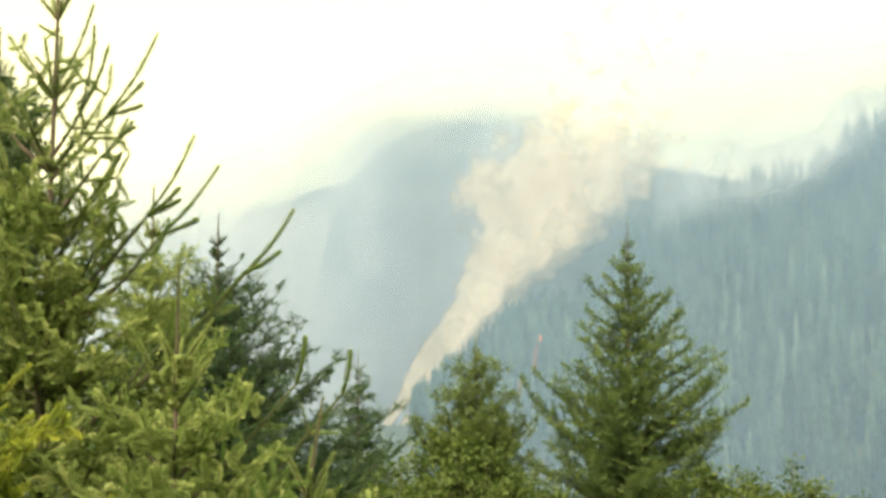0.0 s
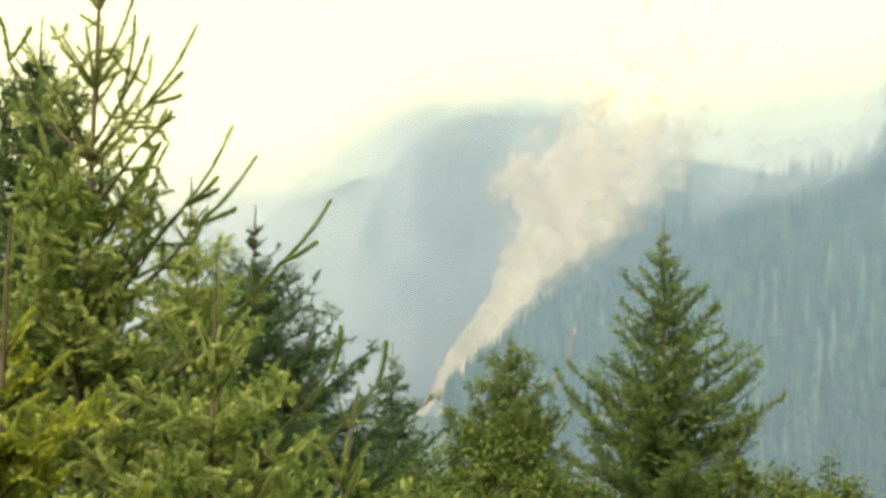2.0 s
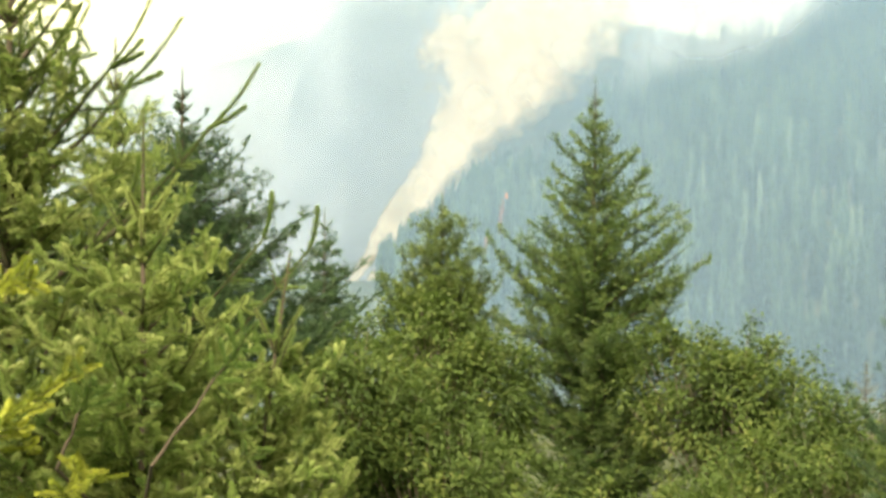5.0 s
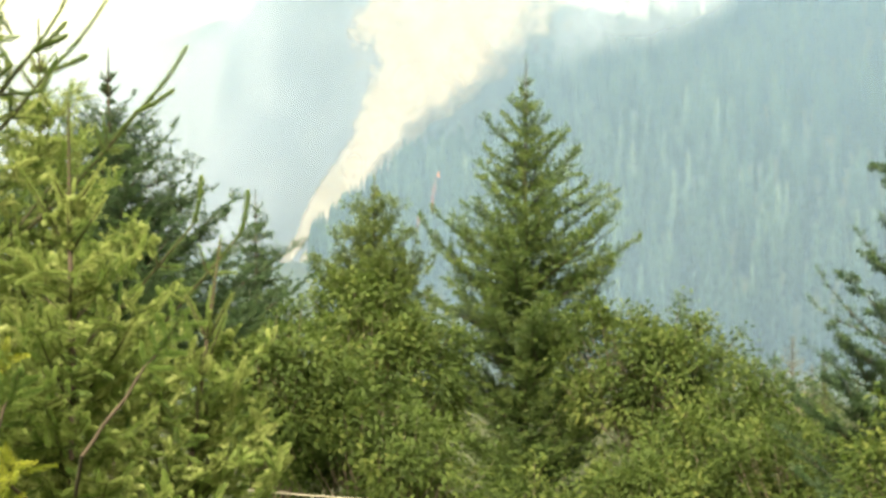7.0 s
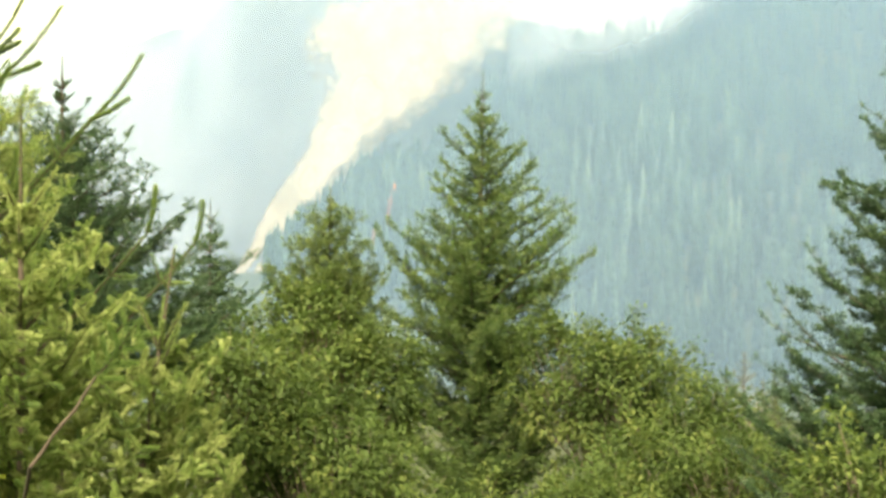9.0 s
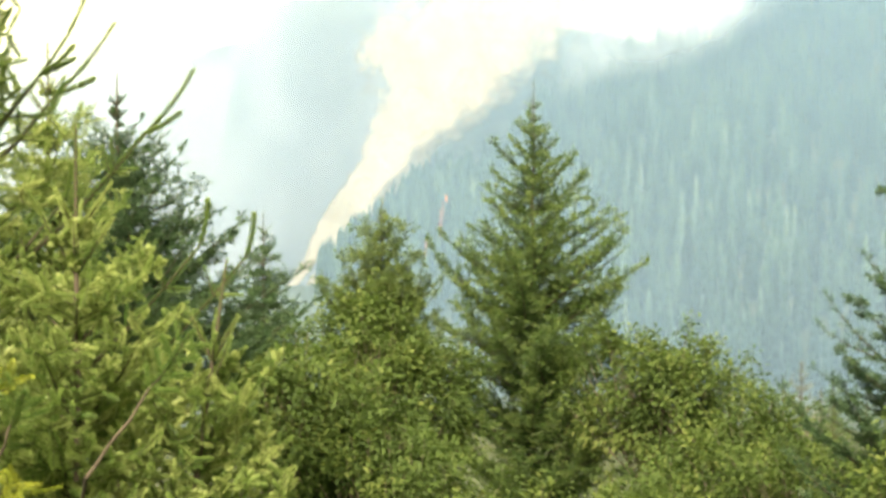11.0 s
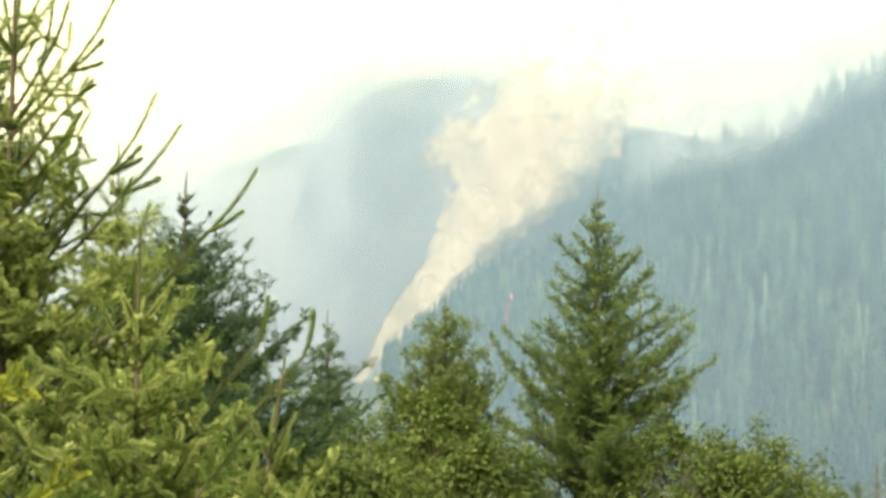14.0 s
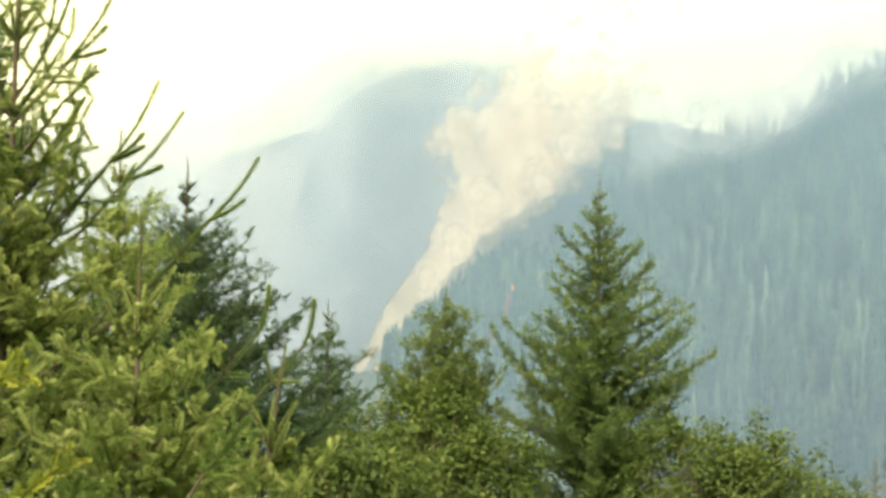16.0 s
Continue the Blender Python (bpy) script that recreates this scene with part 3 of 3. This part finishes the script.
# one valley haze, split over three tinted sheets
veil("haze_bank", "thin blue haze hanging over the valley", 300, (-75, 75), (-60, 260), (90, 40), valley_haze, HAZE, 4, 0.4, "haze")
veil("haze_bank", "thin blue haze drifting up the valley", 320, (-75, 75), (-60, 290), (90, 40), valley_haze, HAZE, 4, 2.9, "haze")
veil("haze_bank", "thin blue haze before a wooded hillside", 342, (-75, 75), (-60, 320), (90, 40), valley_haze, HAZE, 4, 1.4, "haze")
veil("smoke_wisps", "white smoke trailing over the wooded ridge", 890, (6.5, 34), (90, 420), (110, 90), crest_density, CREST_SMOKE, 10, 1.1)
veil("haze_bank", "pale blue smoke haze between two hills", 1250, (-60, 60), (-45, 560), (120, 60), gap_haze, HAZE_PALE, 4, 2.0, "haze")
veil("smoke_plume", "cream-coloured smoke billows rolling over a wooded ridge", 955, (-3, 10), (-20, 180), (110, 90), FRONT_PUFFS, SMOKE, 9, 2.2)
veil("smoke_plume", "cream-coloured smoke column billowing up from a wildfire", 1135, (-7, 22), (-60, 480), (150, 160), plume_density(0.0, 1.0, 1.0), SMOKE, 14, 0.0)
veil("smoke_plume", "cream-coloured smoke column billowing up from a wildfire", 1175, (-7, 22), (-60, 480), (150, 160), plume_density(0.9, 1.15, 0.88), SMOKE, 14, 3.0)
veil("smoke_drift", "pale smoke drifting past the steep side of a hill", 1330, (-22, 6), (-60, 520), (120, 100), shroud_density, WISP, 12, 5.1)
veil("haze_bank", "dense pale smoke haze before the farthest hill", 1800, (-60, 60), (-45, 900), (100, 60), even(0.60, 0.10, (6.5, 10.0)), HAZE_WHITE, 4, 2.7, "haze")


# ---- flames on the hillside ----
def flame(base, height, width, seed):
    rng = random.Random(seed)
    bm = bmesh.new()
    for k in range(4):
        h, w = height * rng.uniform(0.5, 1.0), width * rng.uniform(0.35, 0.6)
        ox, oy = rng.uniform(-0.5, 0.5) * width, rng.uniform(-0.5, 0.5) * width
        rings = []
        for i in range(6):
            t = i / 5
            rad = w * (0.55 + 0.45 * math.sin(math.pi * (t + 0.25))) * (1 - t) ** 0.7 + 0.02
            cx = ox + 0.35 * w * math.sin(t * 4 + k)
            rings.append([bm.verts.new((cx + rad * math.cos(a), oy + rad * math.sin(a), t * h)) for a in [j * math.pi / 3.5 for j in range(7)]])
        for a, b in zip(rings, rings[1:]):
            for j in range(7):
                bm.faces.new((a[j], a[(j + 1) % 7], b[(j + 1) % 7], b[j]))
    me = bpy.data.meshes.new("flame")
    bm.to_mesh(me)
    bm.free()
    ob = link_mesh("flame", me, FLAME)
    ob.location = base
    tagged(ob, "orange flames burning among the hillside conifers", "fire", "flames on the hillside")


# ---- near trees ----
NEAR = {"keep": 10, "whorl": 0.36, "per": 5, "slope": 0.50, "rmax": 1.9, "up_top": 60, "up_low": 24, "seg": 0.15, "full": (70, 290), "spire": 1.5, "spire_side": 1.0, "fresh": 0.55, "tone": 0.11, "spread": (0.7, 1.0), "lift": 0.075, "wander": 0.07, "orders": 3, "cap": 2, "between": 0.6, "skip": 0.08, "top": 0.45, "leader": 0.4, "low": 0.3, "side": 0.72, "trunk": 0.009}
conifer("fir_tree", "young Douglas fir with bright green upswept shoots", (-1.62, 5.0, ground_z(-1.62, 5.0)), (-1.63, 4.98, 7.6), dict(NEAR, per=5, fill=8, whorl=0.31, slope=0.32, rmax=1.6, side=0.68, full=(90, 270), spire=1.35, spire_skip=0.5, spire_cap=1, trunk=0.0050, leader=0.45), "near", NEEDLE_NEAR, 21)
conifer("fir_tree", "young fir with pale green new shoots", (-1.02, 4.62, ground_z(-1.0, 4.6)), (-0.98, 4.55, 5.92), dict(NEAR, rmax=1.1, slope=0.60, whorl=0.28, spire=0.3), "near", NEEDLE_NEAR, 22)
conifer("fir_tree", "low young fir with light green spreading shoots", (-0.72, 4.72, ground_z(-0.72, 4.72)), (-0.47, 4.80, 5.42), dict(NEAR, rmax=1.1, slope=0.62, whorl=0.26, spire=0.25, up_low=30), "near", NEEDLE_NEAR, 29)
conifer("fir_tree", "small fir with yellow-green needles beside taller firs", (-1.42, 3.55, ground_z(-1.42, 3.55)), (-1.38, 3.55, 5.92), dict(NEAR, rmax=0.75, slope=0.58, spire=0.3, whorl=0.28, seg=0.14), "near", NEEDLE_YELLOW, 23)
conifer("fir_tree", "dark fir top behind a brighter young fir", (-3.15, 8.5, ground_z(-3.15, 8.5)), (-3.12, 8.44, 7.97), dict(NEAR, rmax=1.5, slope=0.52, seg=0.18, bare=3, whorl=0.26, per=7, spire=0.35, full=(0, 361), low=2.6), "mid", NEEDLE_DARK, 24)
conifer("fir_tree", "olive green fir standing among other firs", (-2.25, 9.3, ground_z(-2.25, 9.3)), (-2.22, 9.24, 6.95), dict(NEAR, rmax=1.2, slope=0.5, seg=0.20, bare=3, whorl=0.28, per=6, spire=0.5, low=1.8), "mid", NEEDLE_NEAR, 25)
conifer("fir_tree", "dark green pointed fir with dense boughs", (-2.38, 12.8, ground_z(-2.38, 12.8)), (-2.36, 12.78, 7.22), {"full": (60, 240), "bare": 2, "spire": 0.9, "slim": 1.5, "taper": 0.7, "spire_side": 0.8, "keep": 10, "tone": -0.02, "whorl": 0.23, "slope": 0.72, "rmax": 1.8, "up_top": 46, "up_low": 24, "lift": 0.05, "seg": 0.22, "orders": 3, "per": 9, "fill": 6, "skip": 0.05, "between": 0.5, "side": 0.66, "top": 0.3, "low": 3.2, "wander": 0.04}, "mid", NEEDLE_DARK, 26)

# single long leading shoots that stand clear of the young fir
SHOOTS = (
    (-1.430, 6.613, -1.214, 6.940),
    (-1.430, 6.613, -1.275, 6.733),
    (-1.430, 6.613, -1.298, 6.654),
    (-1.256, 6.170, -1.065, 6.519),
    (-1.256, 6.170, -1.109, 6.283),
    (-1.249, 6.184, -1.123, 6.240),
    (-1.185, 6.100, -0.957, 6.387),
    (-1.185, 6.100, -1.037, 6.157),
    (-0.816, 5.951, -0.635, 6.198),
    (-0.840, 5.934, -0.688, 6.018),
    (-1.460, 6.420, -1.340, 6.585),
    (-1.471, 6.284, -1.383, 6.449),
    (-1.476, 6.214, -1.388, 6.269),
    (-1.551, 6.613, -1.480, 6.975),
    (-1.551, 6.613, -1.427, 6.896),
    (-1.643, 6.748, -1.492, 7.070),
    (-0.611, 5.472, -0.577, 5.661),
    (-1.160, 5.660, -1.127, 5.803),
    (-0.422, 5.425, -0.387, 5.602),
    (-2.040, 6.800, -2.100, 6.995),
    (-2.040, 6.800, -1.968, 6.950),
)


BOUGH = {"lift": 0.03, "wander": 0.07, "keep": 5, "fresh": 0.45, "tone": 0.0, "orders": 2, "between": 0.4, "skip": 0.1, "cap": 1, "side": 0.8, "top": 0.5, "bare": 4}


def leading_shoots(tree, y):
    rng = random.Random(77)
    foot = tree.location
    axis = 4.98 - foot.y
    done = []
    for x0, z0, x1, z1 in SHOOTS:
        # the bough that carries the shoot, from the stem outwards
        if any(abs(x0 - u) + abs(z0 - w) < 0.03 for u, w in done):
            continue
        done.append((x0, z0))
        end = Vector((x0, y, z0)) - foot
        run = abs(x0 - foot.x)
        start = Vector((0, axis, end.z - 0.15 - 0.75 * run))
        items, seg = [], []
        n = max(3, int(run / 0.13))
        path = [start.lerp(end, i / n) + Vector((0, 0, -0.10 * run * math.sin(math.pi * i / n))) for i in range(n + 1)]
        for i in range(n):
            d = path[i + 1] - path[i]
            r0 = 0.012 - 0.008 * i / n
            seg.append((tuple(path[i]), tuple(path[i + 1]), r0, r0 - 0.008 / n))
            if i > 0.3 * n:
                items.append((tuple(path[i]), tuple(d), d.length, 0.3))
            for sgn in (1, -1):
                if i > 0.5 * n:
                    side = d.normalized().cross(Vector((0, -1, 0))) * sgn + Vector((0, rng.uniform(-0.8, 0.5), 0))
                    grow(rng, path[i], d.normalized() * 0.6 + side * 0.75, (0.14 if run < 0.4 else 0.10) * rng.uniform(0.8, 1.2), 2 if run < 0.4 and i < n - 1 else 1, 1 if run < 0.4 else 2, BOUGH, items, seg, 0.004, Vector((0, -1, 0)))
        tv, tf = tubes(seg, 4)
        bough = link_mesh("bough", mesh_from("bough", tv, tf, smooth=True), BARK, tree)
        needles("needles", items, "near", NEEDLE_NEAR, bough, rng.randrange(999))
    for x0, z0, x1, z1 in SHOOTS:
        a, b = Vector((x0, y, z0)) - foot, Vector((x1, y + rng.uniform(-0.06, 0.06), z1)) - foot
        n = 4
        items, seg = [], []
        side = Vector((b.z - a.z, 0, a.x - b.x)) * 0.04
        pts = [a.lerp(b, i / n) + side * math.sin(math.pi * i / n) for i in range(n + 1)]
        for i in range(n):
            d = pts[i + 1] - pts[i]
            items.append((tuple(pts[i]), tuple(d), d.length, 0.42 + 0.12 * i / n))
            seg.append((tuple(pts[i]), tuple(pts[i + 1]), 0.0042 - 0.0007 * i, 0.0042 - 0.0007 * (i + 1)))
        tv, tf = tubes(seg, 4)
        stem = link_mesh("shoot", mesh_from("shoot", tv, tf, smooth=True), BARK, tree)
        rows = needle_template(rng, 60, 0.026, 0.0032, 46)
        v, f, t = scatter("needles", items, rows, rng.randrange(999))
        link_mesh("needles", mesh_from("needles", v, f, {"tone": t}), NEEDLE_NEAR, stem)


leading_shoots(bpy.data.objects["fir_tree"], 5.1)


def bare_limb(tree, points, seed):
    """A dark limb that reaches out of the crown, bare below, with leafy side shoots near its end."""
    rng = random.Random(seed)
    pts = [Vector(p) - tree.location for p in points]
    n = 10
    path = [pts[0].lerp(pts[1], i / 3) for i in range(3)] + [pts[1].lerp(pts[2], i / n) + Vector((0.004 * math.sin(i * 1.9), 0, 0.003 * math.sin(i * 1.3))) for i in range(n + 1)]
    items, seg = [], []
    for i, (a, b) in enumerate(zip(path, path[1:])):
        r0 = 0.0075 - 0.005 * i / len(path)
        seg.append((tuple(a), tuple(b), r0, r0 - 0.005 / len(path)))
        d = (b - a).normalized()
        if i > len(path) * 0.62:
            items.append((tuple(a), tuple(d), (b - a).length, 0.35))
            for sgn in (1, -1):
                side = d.cross(Vector((0, -1, 0))) * sgn + Vector((0, rng.uniform(-0.6, 0.4), 0))
                items.append((tuple(a), tuple(d * 0.6 + side * 0.7), rng.uniform(0.06, 0.10), 0.5))
    tv, tf = tubes(seg, 5)
    limb = link_mesh("limb", mesh_from("limb", tv, tf, smooth=True), BARK, tree, "dark bare limb")
    needles("needles", items, "near", NEEDLE_NEAR, limb, seed)


bare_limb(bpy.data.objects["fir_tree.001"], ((-1.01, 4.58, 4.35), (-0.79, 3.75, 4.78), (-0.47, 3.75, 5.22)), 61)
bare_limb(bpy.data.objects["fir_tree.001"], ((-1.01, 4.60, 4.30), (-1.08, 3.75, 4.77), (-0.97, 3.75, 5.04)), 62)

# ---- middle distance trees ----
conifer("fir_tree", "tall fir with open upturned boughs and slender tip", (4.2, 27.7, ground_z(4.2, 27.7)), (4.18, 27.69, 9.12),
        {"bare": 2, "full": (60, 300), "whorl": 0.45, "slope": 0.66, "rmax": 3.2, "up_top": 48, "up_low": 20, "seg": 0.30, "keep": 12, "orders": 2, "tone": 0.08, "per": 7, "fill": 4, "full_below": 5.0, "leader": 0.7, "spire": 1.6, "slim": 3.0, "taper": 0.45, "lift": 0.08, "wander": 0.10, "between": 1.0, "top": 0.8, "cap": 2, "side": 0.72, "skip": 0.08, "low": 0.3, "spread": (0.62, 1.12)}, "plump", NEEDLE_FIR, 31)
conifer("cedar_tree", "narrow olive green cedar rising above leafy trees", (0.62, 24.0, ground_z(0.62, 24.0)), (0.61, 23.99, 6.26),
        {"bare": 3, "whorl": 0.33, "slope": 0.62, "rmax": 1.25, "up_top": 64, "up_low": 44, "seg": 0.27, "lift": 0.02, "orders": 3, "per": 6, "fill": 0, "leader": 0.35, "between": 0.3, "spire": 0.6, "skip": 0.15, "low": 2.6}, "far", NEEDLE_CEDAR, 32)
conifer("fir_tree", "slim dark conifer with short boughs", (-1.52, 22.0, ground_z(-1.52, 22.0)), (-1.52, 21.95, 5.96),
        {"bare": 3, "whorl": 0.24, "slope": 0.27, "rmax": 0.50, "up_top": 48, "up_low": 14, "seg": 0.22, "orders": 3, "per": 6, "leader": 0.4, "spire": 0.9, "slim": 1.4, "taper": 0.5, "low": 2.8}, "firm", NEEDLE_DARK, 33)
conifer("fir_tree", "large dark fir with heavy boughs turned up at their tips", (8.75, 15.75, ground_z(8.75, 15.75)), (8.73, 15.74, 9.15),
        {"bare": 2, "full": (195, 300), "whorl": 0.46, "slope": 0.46, "skip": 0.05, "rmax": 3.0, "keep": 12, "up_top": 34, "up_low": 4, "seg": 0.28, "lift": 0.11, "wander": 0.07, "between": 0.9, "top": 0.7, "orders": 3, "per": 9, "fill": 7, "side": 0.50, "leader": 0.4}, "firm", NEEDLE_DARK, 34)

conifer("fir_tree", "small hazy fir on the slope beyond the leafy trees", (22.97, 66.12, ground_z(22.97, 66.12)), (22.97, 66.1, -2.4), {"whorl": 0.5, "rmax": 1.6, "slope": 0.4, "seg": 0.5, "orders": 2}, "far", NEEDLE_FIR, 35)
conifer("fir_tree", "thin greyish fir on the slope beyond the leafy trees", (21.31, 56.09, ground_z(21.31, 56.09)), (21.31, 56.1, -0.3), {"whorl": 0.5, "rmax": 1.5, "slope": 0.35, "seg": 0.45, "orders": 2}, "far", NEEDLE_DRY, 36)
conifer("fir_tree", "dry tan conifer on the slope beyond the leafy trees", (20.27, 45.71, ground_z(20.27, 45.71)), (20.27, 45.7, -1.9), {"whorl": 0.4, "rmax": 1.4, "slope": 0.5, "seg": 0.4, "orders": 2}, "far", NEEDLE_DRY, 37)
conifer("fir_tree", "small green fir on the slope beyond the leafy trees", (19.2, 47.0, ground_z(19.2, 47.0)), (19.2, 47.0, -1.2), {"whorl": 0.4, "rmax": 1.5, "slope": 0.5, "seg": 0.4, "orders": 2}, "far", NEEDLE_CEDAR, 38)

for k, (x_, y_, top_) in enumerate(((19.8, 62.0, -1.9), (24.5, 60.0, -1.6), (25.6, 54.0, -2.4), (27.5, 58.0, -1.0), (17.5, 58.0, -2.8), (23.0, 47.0, -2.6), (22.6, 66.3, -2.9), (24.0, 65.8, -2.1), (25.2, 63.5, -2.6), (26.6, 65.5, -2.3), (28.0, 64.0, -2.8), (29.6, 63.4, -2.3), (21.2, 63.0, -3.3))):
    conifer("fir_tree", "small hazy fir on the slope beyond the leafy trees", (x_, y_, ground_z(x_, y_)), (x_, y_, top_), {"whorl": 0.5, "rmax": 1.8, "slope": 0.4, "seg": 0.5, "orders": 2}, "far", (NEEDLE_FIR, NEEDLE_DARK, NEEDLE_DRY)[k % 3], 140 + k)

G = "leafy trees below the firs"
MAPLE = "green broad-leaved maple with yellowing leaf edges"
broadleaf("maple_tree", MAPLE, (-0.9, 19.0, ground_z(-0.9, 19.0)), (-0.9, 19.0, 2.2), (1.5, 1.4, 2.0), 260, 64, 0.098, 41, G)
broadleaf("maple_tree", MAPLE, (0.5, 22.4, ground_z(0.5, 22.4)), (0.55, 22.5, 2.2), (1.75, 1.4, 2.6), 280, 64, 0.102, 42, G)
broadleaf("maple_tree", MAPLE, (6.3, 24.6, ground_z(6.3, 24.6)), (6.3, 24.6, 1.5), (2.2, 1.6, 2.4), 280, 64, 0.102, 43, G)
broadleaf("maple_tree", MAPLE, (7.0, 21.0, ground_z(7.0, 21.0)), (7.0, 21.0, 0.35), (1.9, 1.5, 2.3), 280, 64, 0.098, 44, G)
broadleaf("maple_tree", MAPLE, (7.3, 18.6, ground_z(7.3, 18.6)), (7.2, 18.6, 0.45), (1.4, 1.3, 1.95), 230, 64, 0.095, 45, G)
broadleaf("maple_tree", MAPLE, (6.9, 13.5, ground_z(6.9, 13.5)), (6.9, 13.5, 1.4), (1.2, 1.0, 2.0), 260, 48, 0.08, 47, G)
broadleaf("maple_tree", MAPLE, (0.6, 18.0, ground_z(0.6, 18.0)), (0.6, 18.0, 1.2), (1.5, 1.3, 2.2), 240, 64, 0.095, 48, G)
broadleaf("maple_tree", MAPLE, (3.1, 19.6, ground_z(3.1, 19.6)), (3.1, 19.6, -0.2), (1.5, 1.3, 1.7), 220, 60, 0.095, 50, G)
broadleaf("maple_tree", MAPLE, (5.0, 19.0, ground_z(5.0, 19.0)), (5.0, 19.0, 0.0), (1.5, 1.3, 1.9), 240, 64, 0.095, 49, G)



# ---- overhead cable below the viewpoint ----
CABLE = rough_material("weathered_cable", [(0.3, (0.30, 0.28, 0.25)), (0.7, (0.45, 0.43, 0.40))], 6.0, 0.6, 0.1)
span = [(-13 + 26 * i / 40, 11.85 + 0.15 * i / 40, 2.72 - 0.105 * (-13 + 26 * i / 40) + 0.0045 * (-13 + 26 * i / 40) ** 2) for i in range(41)]
v, f = tubes([(span[i], span[i + 1], 0.007, 0.007) for i in range(40)], 6)
tagged(link_mesh("overhead_cable", mesh_from("overhead_cable", v, f, smooth=True), CABLE), "thin pale overhead cable slung in front of leafy trees", "cable")

# ---- burning and scorched conifers on the hillside ----
def scorched_tree(bearing, r, height, mat, seed):
    rng = random.Random(seed)
    x, y = r * math.sin(radians(bearing)), r * math.cos(radians(bearing))
    root = tagged(new("burnt_tree"), "scorched reddish-brown conifer on the burning hillside", "conifer tree", "scorched trees")
    root.location = (x, y, ground_z(x, y))
    v, f = tubes([((0.0, 0.0, -0.6), (0.0, 0.0, height * 0.5), 0.4, 0.25), ((0.0, 0.0, height * 0.5), (0.0, 0.0, height), 0.25, 0.05)], 6)
    link_mesh("trunk", mesh_from("trunk", v, f, smooth=True), BARK, root)
    v, f, t = scatter("crown", [((0.0, 0.0, 0.0), (0.0, 0.0, 1.0), height, rng.uniform(0.2, 0.6))], far_tree_template(rng, 8, 9), seed, True)
    link_mesh("crown", mesh_from("crown", v, f, {"tone": t}), mat, root)
    return root.location


for k, (b_, r_, h_) in enumerate(((4.65, 770, 23), (4.40, 748, 23), (4.30, 722, 22), (4.45, 655, 20), (3.6, 640, 21), (3.4, 655, 22), (3.75, 625, 19))):
    spot = scorched_tree(b_, r_, h_, SCORCHED, 90 + k)
    if k == 0:
        flame(spot + Vector((0, -1.5, 17.5)), 5.5, 2.6, 3)
